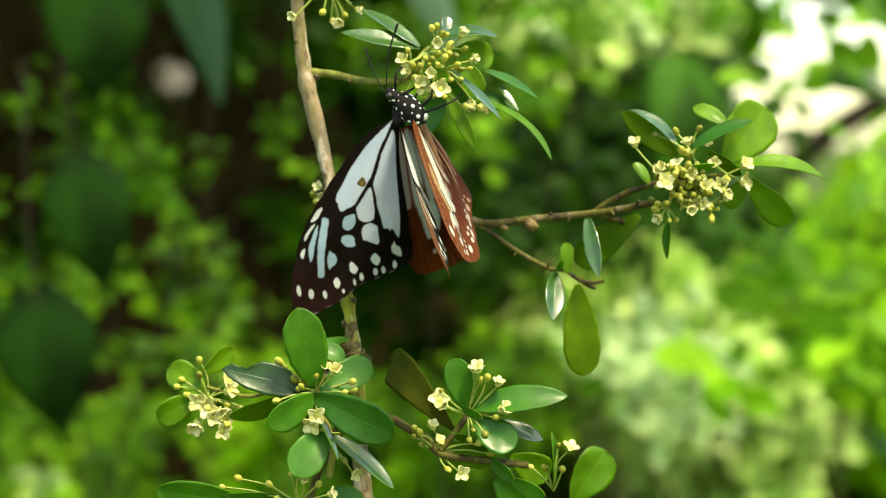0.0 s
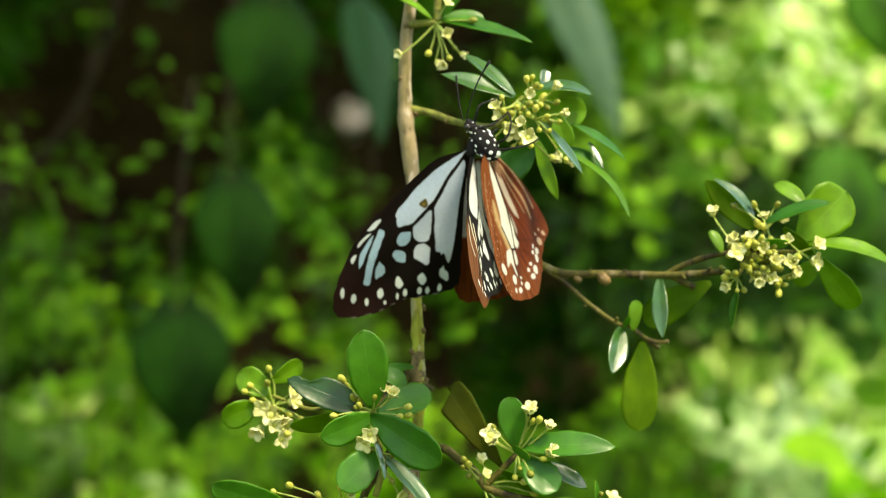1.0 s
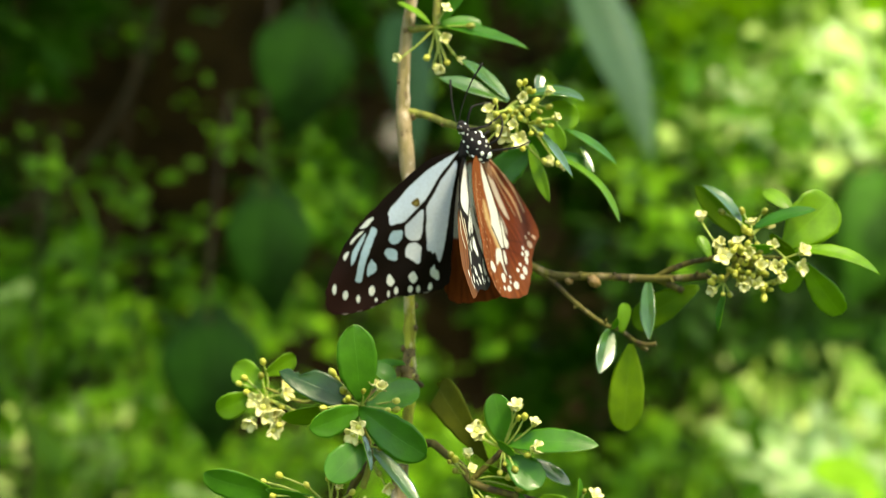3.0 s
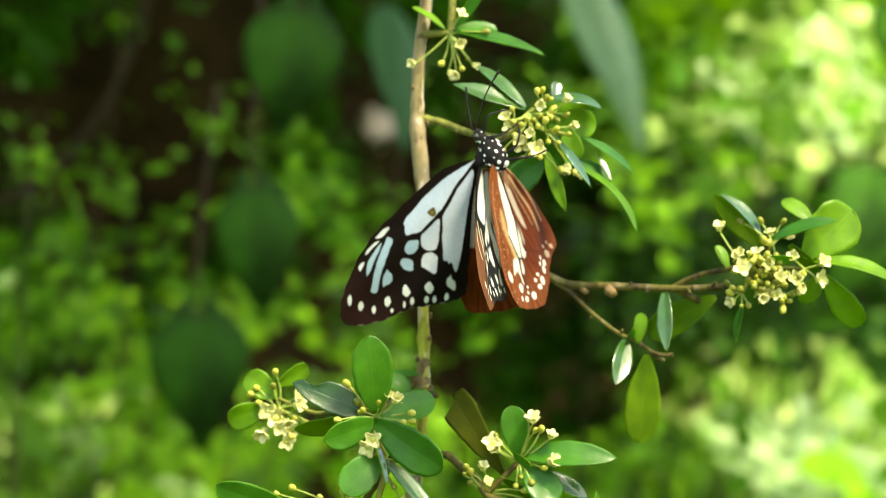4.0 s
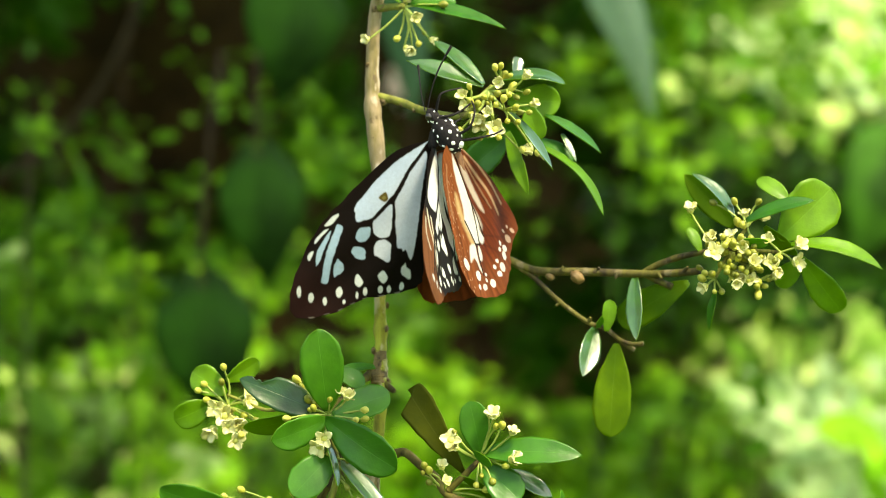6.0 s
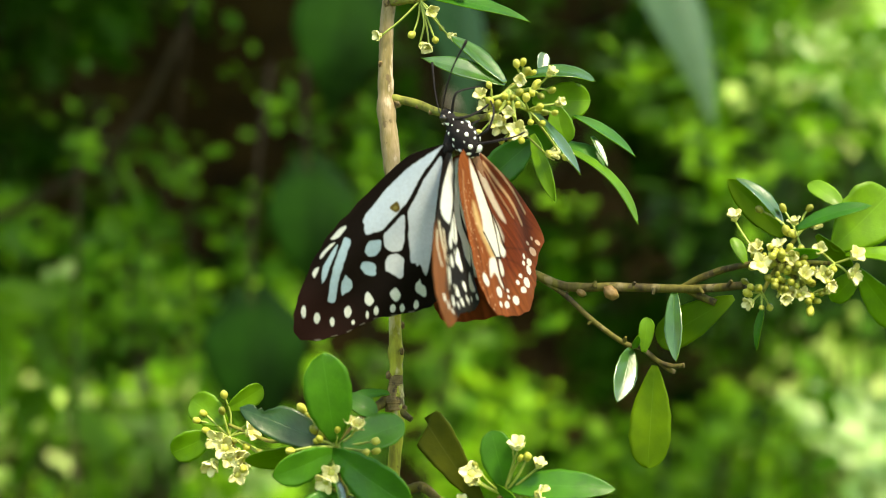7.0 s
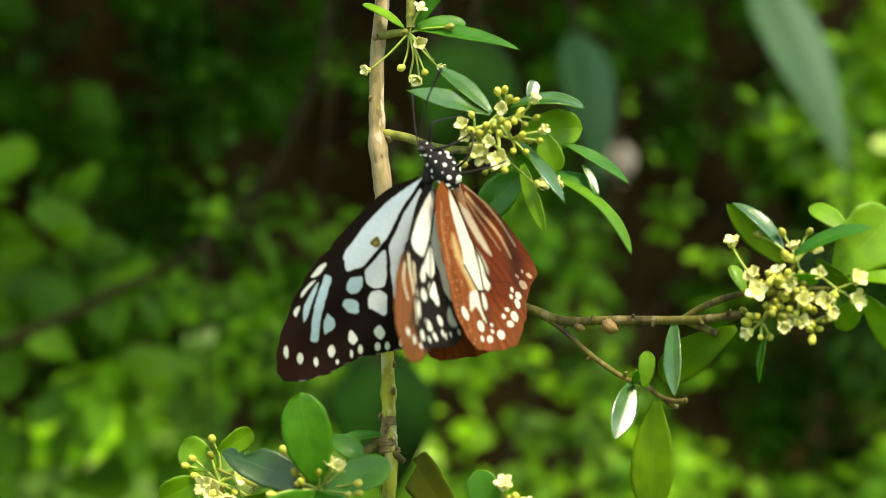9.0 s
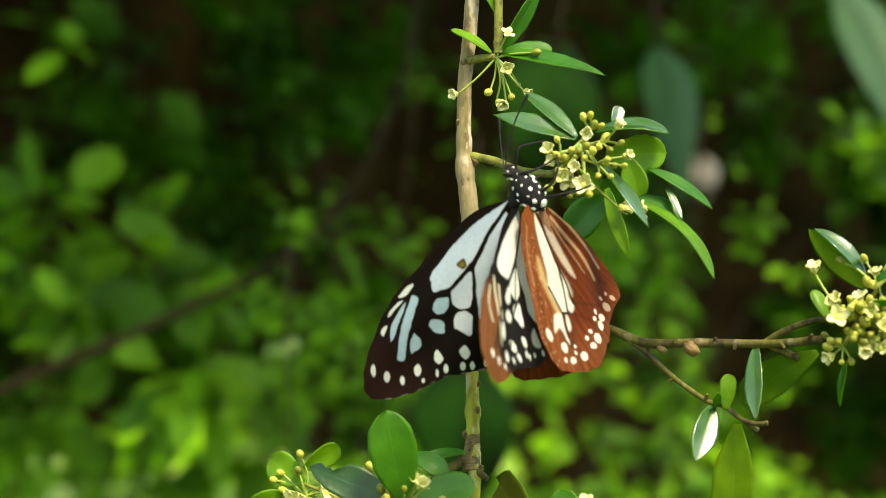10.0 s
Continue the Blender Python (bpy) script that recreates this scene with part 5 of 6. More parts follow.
add_bloom('bud', (-43.3, 13, -42.4), [(-50.1, 12, -38.8), (-44.4, 12, -33.4), (-44.8, 12, -36.8), (-48.8, 13, -37.4), (-42.9, 11, -43.7), (-40.3, 11, -47.2), (-36.8, 9, -45.2), (-35.3, 8, -45.6), (-48.1, 12, -40.9), (-42, 10, -43), (-42.8, 10, -47.9), (-40.2, 10, -48.6)])
add_bloom('bud', (-43.3, 13, -42.4), [(-44, 11, -44.9), (-45, 11, -45.5), (-39.5, 10, -44.1)])
add_bloom('flower', (-20.5, -2, -42.6), [(-18.1, -4, -37.3), (-16.1, -5, -38.2), (-21, -6, -47.2), (-22.1, -5, -49.1)])
add_bloom('bud', (-20.5, -2, -42.6), [(-23.6, -4, -40.9), (-29.4, -5, -43.1), (-27.4, 0, -35.1), (-26.2, -1, -36.5), (-12.3, -5, -41.1), (-14.3, -5, -43.4), (-12.2, -5, -43.1), (-24.8, -3, -39.1), (-23.2, -3, -40), (-24.3, -4, -41.3), (-20, -4, -39), (-23.3, -2, -36.4)])
add_bloom('flower', (-21.8, -2, -51.8), [(-14.1, -4, -61.5)])
add_bloom('bud', (-21.8, -2, -51.8), [(-20.1, -6, -50.7), (-15.9, -4, -58.3), (-15.4, -5, -52)])
add_bloom('flower', (-27, 0, -67), [(-25.5, -4, -61.7), (-20, -3, -65.5)])
add_bloom('bud', (-27, 0, -67), [(-43.1, 0, -61), (-39.4, 0, -59.6), (-32.9, -2, -61.5), (-31.5, -3, -64.8), (-22.1, -3, -62.9), (-27.9, -3, -59.8), (-26.3, -3, -59.7), (-40.8, -1, -64.3)])
add_bloom('flower', (13.6, 0, -52.5), [(16.3, -4, -42.3), (20.4, -4, -46.1), (20.3, -5, -51.8), (7, -3, -47.9), (8.2, -3, -49.6), (15.5, -3, -42.3)])
add_bloom('bud', (13.6, 0, -52.5), [(18.2, -4, -44.3), (19, -5, -53.3), (7.7, -3, -46), (13.9, -3, -55.6), (16.2, -4, -56.8), (16.9, -3, -44.7), (12.7, -3, -57.8)])
add_bloom('flower', (6.3, 3, -60.5), [(5.1, -1, -54.1), (6, -2, -57.2), (10.2, -1, -65.1)])
add_bloom('bud', (6.3, 3, -60.5), [(1.3, 2, -54.2), (2.4, 2, -55.3), (2.5, 2, -58), (17.5, -2, -61.6), (15, -2, -58.9), (7.6, 0, -64.2), (1, 2, -55.9)])
add_bloom('flower', (31.4, 0, -72.4), [(35.3, -4, -62.7)])
add_bloom('bud', (31.4, 0, -72.4), [(33.2, -3, -67.3), (33, -3, -61.8), (29.9, 0, -67), (26.5, -1, -66.2)])
add_bloom('flower', (-7.4, 29, 0.5), [(-11, 27, 2.5), (-10.3, 27, 0)])
add_bloom('bud', (-7.4, 29, 0.5), [(-12.1, 27, -0.6), (-12.3, 28, 1), (-9.2, 28, 2.1), (-11, 28, -1.5), (-9.4, 27, -0.6)])


# ---- ground, bank and the growth behind ----
STAND = Vector((-0.03, -0.40, 1.40))


def behind(azimuth, elevation, far):
    """A place at an azimuth (degrees to the right of +y), elevation and distance from where one stands."""
    return STAND + far * Vector((math.sin(radians(azimuth)), math.cos(radians(azimuth)), math.tan(radians(elevation))))

def foliage(name, blobs, tufts, size, mat, seed, hang=0.5):
    """Small folded leaves in tufts, strewn through egg-shaped regions: (centre, half-axes)."""
    rng = np.random.default_rng(seed)
    weight = np.array([r[0] * r[2] for _, r in blobs])
    verts, faces = [], []
    for k in rng.choice(len(blobs), tufts, p=weight / weight.sum()):
        c, r = blobs[k]
        d = rng.normal(size=3)
        d *= rng.uniform(0, 1) ** 0.4 / np.linalg.norm(d)
        tuft, spread = np.array(c) + d * np.array(r), size * rng.uniform(1.5, 4.5)
        for _ in range(rng.integers(26, 60)):
            e = np.clip(rng.normal(size=3), -1.3, 1.3)
            p = tuft + e * spread * 0.55
            axis = rng.normal(size=3) + e * 0.4 - np.array([0, 0, hang])
            axis /= np.linalg.norm(axis)
            side = np.cross(axis, rng.normal(size=3) * 0.6 + np.array([0, 0, 1.0]))
            side /= np.linalg.norm(side)
            up = np.cross(side, axis)
            ln = size * rng.uniform(0.6, 1.3)
            w = ln * rng.uniform(0.26, 0.4)
            s = len(verts)
            verts.extend([p, p + axis * ln * 0.3 + side * w * 0.8 + up * w * 0.25, p + axis * ln * 0.68 + side * w * 0.75 + up * w * 0.2, p + axis * ln - up * w * 0.2,
                          p + axis * ln * 0.68 - side * w * 0.75 + up * w * 0.2, p + axis * ln * 0.3 - side * w * 0.8 + up * w * 0.25, p + axis * ln * 0.5])
            faces.extend([(s, s + 1, s + 6), (s + 1, s + 2, s + 6), (s + 2, s + 3, s + 6), (s + 3, s + 4, s + 6), (s + 4, s + 5, s + 6), (s + 5, s, s + 6)])
    return mesh_of(name, verts, faces, [mat], None, True)


def fine_foliage(name, blobs, tufts, size, mat, seed):
    """Small leaves folded along the midrib, in soft-edged tufts strewn through egg-shaped regions."""
    rng = np.random.default_rng(seed)
    weight = np.array([r[0] * r[2] for _, r in blobs])
    pick = rng.choice(len(blobs), tufts, p=weight / weight.sum())
    centre, radii = np.array([c for c, _ in blobs])[pick], np.array([r for _, r in blobs])[pick]
    d = rng.normal(size=(tufts, 3))
    d *= (rng.uniform(0, 1, tufts) ** 0.4 / np.linalg.norm(d, axis=1))[:, None]
    count = rng.integers(60, 150, tufts)
    owner = np.repeat(np.arange(tufts), count)
    n = len(owner)
    e = rng.normal(size=(n, 3))
    p = (centre + d * radii)[owner] + e * rng.uniform(0.025, 0.075, tufts)[owner, None]
    axis = rng.normal(size=(n, 3)) + 0.4 * e - np.array([0, 0, 0.5])
    axis /= np.linalg.norm(axis, axis=1)[:, None]
    side = np.cross(axis, rng.normal(size=(n, 3)) * 0.6 + np.array([0, 0, 1.0]))
    side /= np.linalg.norm(side, axis=1)[:, None]
    ln = (size * rng.uniform(0.6, 1.3, n) * np.where(rng.uniform(0, 1, n) < 0.08, 2.8, 1.0))[:, None]
    w = ln * rng.uniform(0.26, 0.4, n)[:, None]
    up = np.cross(side, axis) * w * 0.25
    verts = np.stack([p, p + axis * ln * 0.45 + side * w + up, p + axis * ln, p + axis * ln * 0.45 - side * w + up], 1).reshape(-1, 3)
    s = 4 * np.arange(n)
    faces = np.concatenate([np.stack([s, s + 1, s + 2], 1), np.stack([s, s + 2, s + 3], 1)]).tolist()
    return mesh_of(name, verts.tolist(), faces, [mat], None, True)


def make_shrub(label, foot, blobs, count, size, mat, seed, name="shrub", stem=0.02):
    """A shrub or tree: limbs from its foot to each clump, and a crown of leaves."""
    ob = new(name)
    ob.location = (foot[0], foot[1], 0)
    tagged(ob, label, name)
    rng = random.Random(seed)
    shift = Vector((foot[0], foot[1], 0))
    for c, r in blobs:
        end = Vector(c) - shift
        mid = end * 0.5 + Vector((rng.uniform(-0.2, 0.2), rng.uniform(-0.1, 0.2), 0.1))
        low = mid * 0.6
        if name == "tree":   # the limbs leave the trunk high up
            low, mid = Vector((end.x * 0.04, end.y * 0.04, end.z * 0.55)), Vector((end.x * 0.4, end.y * 0.4, end.z * 0.9))
        part("limb", tube("limb", [(0, 0, -0.05), tuple(low), tuple(mid), tuple(end)], stem, stem * 0.35, TRUNK, 8, 0.06, seed), ob)
    leaves = foliage if name == "tree" else fine_foliage
    crown = part("crown", leaves("crown", [(tuple(Vector(c) - shift), r) for c, r in blobs], count, size, mat, seed), ob)
    tagged(crown, kind="stuff")
    return ob


def ground_sheet():
    verts, faces = [], []
    n = 60
    xs = np.sign(np.linspace(-1, 1, n)) * np.abs(np.linspace(-1, 1, n)) ** 2.6 * 400
    for x in xs:
        for y in xs:
            z = 0.05 * noise.noise(Vector((x * 0.6, y * 0.6, 0))) - 0.02
            verts.append((x, y, z))
    for i in range(n - 1):
        for j in range(n - 1):
            faces.append((i * n + j, (i + 1) * n + j, (i + 1) * n + j + 1, i * n + j + 1))
    return mesh_of("ground", verts, faces, [GROUND])


tagged(new("ground", ground_sheet()), "grassy, leaf-strewn ground", "ground", kind="structure")


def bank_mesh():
    """An added near-black backdrop bank in place of deep shade; it rises behind on one side and falls away on the
    other.
    """
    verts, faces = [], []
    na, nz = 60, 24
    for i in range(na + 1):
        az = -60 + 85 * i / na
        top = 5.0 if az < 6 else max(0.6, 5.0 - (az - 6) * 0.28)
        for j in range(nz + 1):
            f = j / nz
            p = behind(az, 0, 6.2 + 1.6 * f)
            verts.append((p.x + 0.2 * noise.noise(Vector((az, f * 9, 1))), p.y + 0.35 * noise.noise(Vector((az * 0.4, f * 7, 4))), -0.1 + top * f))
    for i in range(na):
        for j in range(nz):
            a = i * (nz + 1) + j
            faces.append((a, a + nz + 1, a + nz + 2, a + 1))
    return mesh_of("bank", verts, faces, [BANK_SHADE])


tagged(new("backdrop_bank", bank_mesh()), "near-black backdrop bank standing in for deep shade", "bank", kind="structure")


def clump(az, el, far, wide, high, deep=0.4):
    p = behind(az, el, far)
    return (tuple(p), (far * math.tan(radians(wide)), deep, far * math.tan(radians(high))))


def leaf_spray(name, sprigs, size, mat, seed, facing=(0.1, -0.45, 0.75), loose=0.55):
    """Oval leaves folded along the midrib, round sprig centres (centre, radius, count), most of them turned to the light."""
    rng = np.random.default_rng(seed)
    centre = np.repeat([c for c, _, _ in sprigs], [k for _, _, k in sprigs], axis=0)
    reach = np.repeat([r for _, r, _ in sprigs], [k for _, _, k in sprigs])[:, None]
    n = len(centre)
    d = rng.normal(size=(n, 3))
    d /= np.linalg.norm(d, axis=1)[:, None]
    p = centre + d * reach * rng.uniform(0.15, 1.0, (n, 1)) * np.array([1, 0.9, 0.8])
    normal = np.array(facing) + rng.normal(size=(n, 3)) * loose
    normal /= np.linalg.norm(normal, axis=1)[:, None]
    axis = d + rng.normal(size=(n, 3)) * 0.5 - np.array([0, 0, 0.25])
    axis -= normal * (axis * normal).sum(1)[:, None]
    axis /= np.linalg.norm(axis, axis=1)[:, None]
    side = np.cross(normal, axis)
    ln = size * rng.uniform(0.6, 1.3, (n, 1))
    w = ln * rng.uniform(0.22, 0.34, (n, 1))
    rows = []
    for along, across, lift in ((0, 0, 0), (0.25, 0.75, 0.18), (0.6, 1, 0.22), (0.88, 0.6, 0.1), (1, 0, -0.12), (0.88, -0.6, 0.1), (0.6, -1, 0.22), (0.25, -0.75, 0.18), (0.55, 0, 0)):
        rows.append(p + axis * ln * along + side * w * across + normal * w * lift)
    verts = np.stack(rows, 1).reshape(-1, 3)
    faces = [(9 * k + j, 9 * k + (j + 1) % 8, 9 * k + 8) for k in range(n) for j in range(8)]
    return mesh_of(name, verts.tolist(), faces, [mat], None, True)


def make_bush(label, foot, sprigs, size, mat, seed, stem=0.004, **turned):
    """A loose bush: a thin limb from its foot to each sprig, and leaves about the sprig's end."""
    ob = new("shrub")
    ob.location = (foot[0], foot[1], 0)
    tagged(ob, label, "shrub")
    rng = random.Random(seed)
    shift = Vector((foot[0], foot[1], 0))
    local = [(Vector(c) - shift, r, k) for c, r, k in sprigs]
    for end, r, k in local[::6]:
        mid = end * 0.55 + Vector((rng.uniform(-0.1, 0.1), rng.uniform(0.05, 0.25), 0.1))
        part("limb", tube("limb", [(0, 0, -0.05), tuple(mid * 0.5), tuple(mid), tuple(end + Vector((0, r * 0.5, 0)))], stem, stem * 0.3, TRUNK, 7, 0.06, seed), ob)
    crown = part("crown", leaf_spray("crown", [(tuple(c), r, k) for c, r, k in local], size, mat, seed, **turned), ob)
    tagged(crown, kind="stuff")
    return ob


def sprig(az, el, far, wide, count):
    """A sprig at an azimuth, elevation and distance, its radius given as an angle."""
    return (tuple(behind(az, el, far)), far * math.tan(radians(wide)), count)


def strewn(seed, count, az, el, far, wide, leaves):
    rng = random.Random(seed)
    return [sprig(rng.uniform(*az), rng.uniform(*el), rng.uniform(*far), rng.uniform(*wide), rng.randint(*leaves)) for _ in range(count)]


# shade on the bank: partly dark leaf colour, partly the added tree
DARK = [clump(-19, 0, 4.6, 6, 5), clump(-10, 5, 4.7, 6, 5), clump(-17, 5.5, 4.6, 4, 4), clump(1, 5, 4.6, 4, 6), clump(7, 5, 4.8, 4, 6), clump(-6, -4, 4.6, 8, 5), clump(5, -4, 4.8, 5, 5)]
make_shrub("shrub on the bank, its shade partly put into dark leaves", (-0.6, 4.6), DARK, 62, 0.05, FOLIAGE_DEEP, 21)
make_bush("mid-green bush at the foot of the bank", (-0.5, 3.6), strewn(22, 44, (-21, 4), (-10.5, -3.2), (3.1, 4.3), (0.5, 1.4), (10, 26)) + strewn(69, 13, (7, 13.5), (-8.8, -4.4), (2.8, 3.5), (0.5, 1.0), (6, 12)), 0.055, FOLIAGE_LIGHT, 22)
make_bush("bush at the foot of the bank, sunlight put into pale leaves", (-0.7, 3.2), strewn(52, 34, (-19, -3), (-11, -4.0), (3.0, 3.8), (0.5, 1.2), (8, 20)), 0.055, FOLIAGE_PALE, 52)
make_bush("dull green bush at the foot of the bank", (-0.2, 3.0), strewn(53, 30, (-20, 5), (-10.5, -2.0), (2.6, 3.4), (0.5, 1.2), (8, 18)), 0.045, FOLIAGE_MID, 53)
# the open, sunny side
BRIGHT = [clump(20, -6, 4.4, 4, 4, 0.6), clump(16.5, 6, 4.6, 2.6, 2.6, 0.6), clump(25, -6, 4.6, 4, 4, 0.6), clump(15.5, -6.3, 4.4, 3.2, 1.6, 0.5), clump(17, 8, 4.7, 4, 2.2, 0.5)]
make_shrub("yellow-green bush in full sun", (1.4, 3.6), BRIGHT, 130, 0.055, FOLIAGE_LIGHT, 23)
PALE = [clump(15.2, -5.2, 3.9, 0.9, 0.8, 0.3), clump(16.0, -3.6, 3.8, 0.7, 0.6, 0.3), clump(15.6, -6.0, 3.8, 1.5, 1.0, 0.4), clump(16.8, -8.6, 3.9, 1.6, 0.9, 0.4), clump(14.8, 5.6, 4.2, 1.1, 0.9, 0.15), clump(17.8, 5.0, 4.3, 1.1, 1.2, 0.2)]
make_shrub("bush in full sun, its glare put into pale leaves", (1.2, 3.4), PALE, 120, 0.05, FOLIAGE_PALE, 27)
GREEN = [clump(11.8, 5.8, 4.5, 1.8, 2.2, 0.4), clump(12.5, 6, 4.8, 4, 2.6, 0.6), clump(15, 3.4, 4.9, 4, 2.0, 0.5)]
make_shrub("fresh green bush at the foot of the bank", (1.0, 4.4), GREEN, 80, 0.05, FOLIAGE_MID, 28)
MIXED = [clump(10, -9, 4.6, 6, 3, 0.5), clump(21, -10, 4.8, 7, 3, 0.5), clump(12, 0, 5.0, 4, 3.5, 0.4), clump(17.6, -2, 5.0, 3.0, 3, 0.4), clump(13.6, -0.5, 4.3, 4.4, 1.7, 0.3), clump(17.4, -1, 4.2, 2.4, 1.8, 0.3)]
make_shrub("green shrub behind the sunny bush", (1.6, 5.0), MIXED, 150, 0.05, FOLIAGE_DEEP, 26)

# loose growth between the bank and the flowering branch
make_bush("shaded loose bush with small mid-green leaves", (-0.25, 1.5), strewn(41, 34, (-12, 6), (-5, 3.5), (1.8, 2.5), (0.5, 1.2), (8, 16)) + strewn(51, 6, (-6, 6), (3, 8), (1.9, 2.5), (0.4, 0.8), (2, 4)) + strewn(64, 14, (-14, -3), (3, 8.5), (1.9, 2.6), (0.3, 0.7), (1, 4)), 0.022, FOLIAGE_MID, 41)
make_bush("spreading bush with brighter green leaf tips", (-0.4, 1.2), [
    sprig(-9.3, 2.3, 1.5, 0.9, 5), sprig(-7.3, -0.4, 1.5, 1.3, 20), sprig(-8.6, -2.4, 1.6, 1.3, 18), sprig(-4.4, 6.2, 1.9, 0.6, 3), sprig(-2.8, 3.9, 1.9, 0.9, 8),
    sprig(-0.4, 2.9, 1.9, 0.8, 14), sprig(2.4, 1.7, 2.0, 0.9, 12), sprig(1.3, -0.4, 2.0, 0.8, 10), sprig(0.2, 1.6, 1.9, 0.7, 12), sprig(-1.2, -1.6, 1.9, 0.8, 14), sprig(-5.6, -2.3, 1.6, 0.8, 12), sprig(-4.2, 1.0, 2.0, 0.9, 8), sprig(-6.0, 2.2, 1.8, 0.8, 5)], 0.022, FOLIAGE_MID, 42)
make_bush("arching bush with fresh green leaves", (-0.7, 1.4), [
    sprig(-12.6, 1.3, 1.69, 1.4, 12), sprig(-14.5, 1.6, 1.8, 1.5, 22), sprig(-15.6, -0.3, 1.69, 1.5, 26), sprig(-12.8, -2.6, 1.62, 1.7, 26), sprig(-9.5, -1.8, 1.76, 1.5, 16), sprig(-10.4, -4.6, 1.69, 1.2, 14), sprig(-7.3, 0.0, 1.82, 0.9, 4),
    sprig(-17.0, 3.4, 1.82, 1.3, 12), sprig(-19.5, 0.6, 1.82, 1.5, 22), sprig(-16.8, 8.4, 1.76, 0.8, 4), sprig(-15.0, -5.5, 1.76, 1.6, 24), sprig(-17.5, -3.0, 1.82, 1.2, 14)], 0.055, FOLIAGE_MID, 43)
make_bush("tall loose bush with mid-green leaves", (0.45, 2.0), strewn(45, 34, (7, 15), (0.5, 8), (1.9, 2.8), (0.6, 1.4), (8, 20)) + [sprig(10.2, -3.4, 2.6, 0.9, 16), sprig(12.0, -3.0, 2.7, 0.8, 12)], 0.03, FOLIAGE_MID, 45)
make_bush("leggy bush with broad sunlit leaves", (0.9, 1.9), strewn(46, 18, (17, 26), (-9, -4.0), (1.7, 2.6), (0.8, 1.8), (5, 10)) + strewn(68, 9, (20, 24.5), (-2.5, 3.6), (2.0, 2.6), (0.5, 1.0), (3, 5)), 0.06, FOLIAGE_LIGHT, 46)
make_bush("leafy shrub with broad dark leaves", (0.8, 2.4), strewn(47, 9, (10, 22), (2.6, 7.4), (2.2, 3.0), (0.8, 1.4), (4, 7)) + strewn(58, 4, (9, 12.5), (-9, -5), (2.4, 3.4), (0.5, 1.0), (4, 8)) + strewn(59, 10, (19.5, 25), (1.5, 6.5), (2.0, 2.4), (0.5, 0.9), (3, 5)), 0.06, FOLIAGE_DARK, 47)
make_bush("shrub at the edge of the sun, shade put into dark leaves", (0.9, 2.7), strewn(57, 56, (9, 20), (-3.0, 2.6), (2.3, 3.4), (0.8, 1.4), (9, 18)), 0.05, FOLIAGE_SHADED, 57)
make_bush("shrub in the sun, glare put into its pale leaf tips", (1.0, 3.0), strewn(48, 22, (13.5, 17.5), (-9.5, -4.0), (2.8, 3.6), (0.5, 1.0), (8, 14)), 0.05, FOLIAGE_PALE, 48)
make_bush("dense bush facing the sun, glare put into near-white leaves", (0.75, 2.0), strewn(60, 34, (13.4, 18.0), (-8.6, -4.6), (2.1, 2.5), (0.4, 0.9), (6, 12)) + strewn(61, 24, (12.5, 17.5), (4.2, 8.2), (2.4, 2.9), (0.3, 0.8), (4, 8)), 0.035, FOLIAGE_GLARE, 60, facing=tuple(sun_way), loose=0.3)
make_bush("pale-leaved sprigs among the shaded bushes", (-0.5, 1.7), [sprig(-10.3, -1.6, 1.9, 0.5, 9), sprig(-10.0, -5.2, 2.0, 0.7, 10), sprig(-7.2, -6.4, 2.1, 0.6, 8), sprig(-14.0, -5.8, 2.0, 0.6, 8), sprig(-4.0, -7.5, 2.1, 0.6, 8)], 0.03, FOLIAGE_PALE, 63)
make_bush("green bush in front of the near-white leaves", (0.6, 2.2), strewn(65, 12, (10.5, 14.0), (-8.5, -3.6), (1.9, 2.6), (0.4, 0.8), (4, 9)) + strewn(66, 9, (16.5, 23), (-8.5, -4.5), (1.9, 2.6), (0.5, 0.9), (4, 8)), 0.035, FOLIAGE_MID, 65)
make_bush("low green bush in the shade", (0.25, 2.6), strewn(62, 40, (-9, 2), (-10, -1.6), (2.4, 3.3), (0.5, 1.1), (7, 14)) + strewn(67, 26, (3, 11), (-10, -4.8), (2.4, 3.2), (0.5, 1.0), (7, 13)), 0.045, FOLIAGE_MID, 62)
make_bush("tall shrub, sunlight put into its pale tips", (1.1, 3.2), strewn(49, 14, (11, 19), (2.5, 7), (3.2, 4.0), (0.4, 0.9), (6, 12)), 0.05, FOLIAGE_PALE, 49)

FAR = [clump(12, 2, 11, 6, 6, 1.5), clump(24, -6, 12, 8, 4, 1.5), clump(38, 3, 12, 8, 7, 1.5)]
make_shrub("sunlit tree beyond the bank", (4.0, 11.0), FAR, 120, 0.16, FOLIAGE_MID, 24, "tree", 0.12)
# An unseen crown, added to keep sun and sky off the background.
UNSEEN_CANOPY = [((-2.75, 3.65, 3.8), (1.8, 1.2, 0.5)), ((-0.55, 3.65, 3.7), (1.6, 1.1, 0.5)), ((0.7, 3.55, 3.7), (0.55, 0.8, 0.4)), ((-1.55, 5.45, 4.2), (2.2, 1.2, 0.5)), ((1.25, 5.25, 4.4), (1.6, 1.2, 0.4)), ((-3.95, 2.25, 3.6), (1.2, 1.2, 0.5)), ((-0.75, 2.55, 3.4), (0.5, 0.4, 0.25)), ((-1.95, 2.45, 3.4), (0.8, 0.5, 0.3)), ((-0.5, 1.5, 3.2), (0.6, 0.5, 0.25)), ((0.7, 0.4, 3.5), (0.4, 0.4, 0.2)), ((-0.45, 1.35, 2.45), (0.85, 0.65, 0.25)), ((-1.6, 1.6, 2.6), (0.7, 0.8, 0.3))]
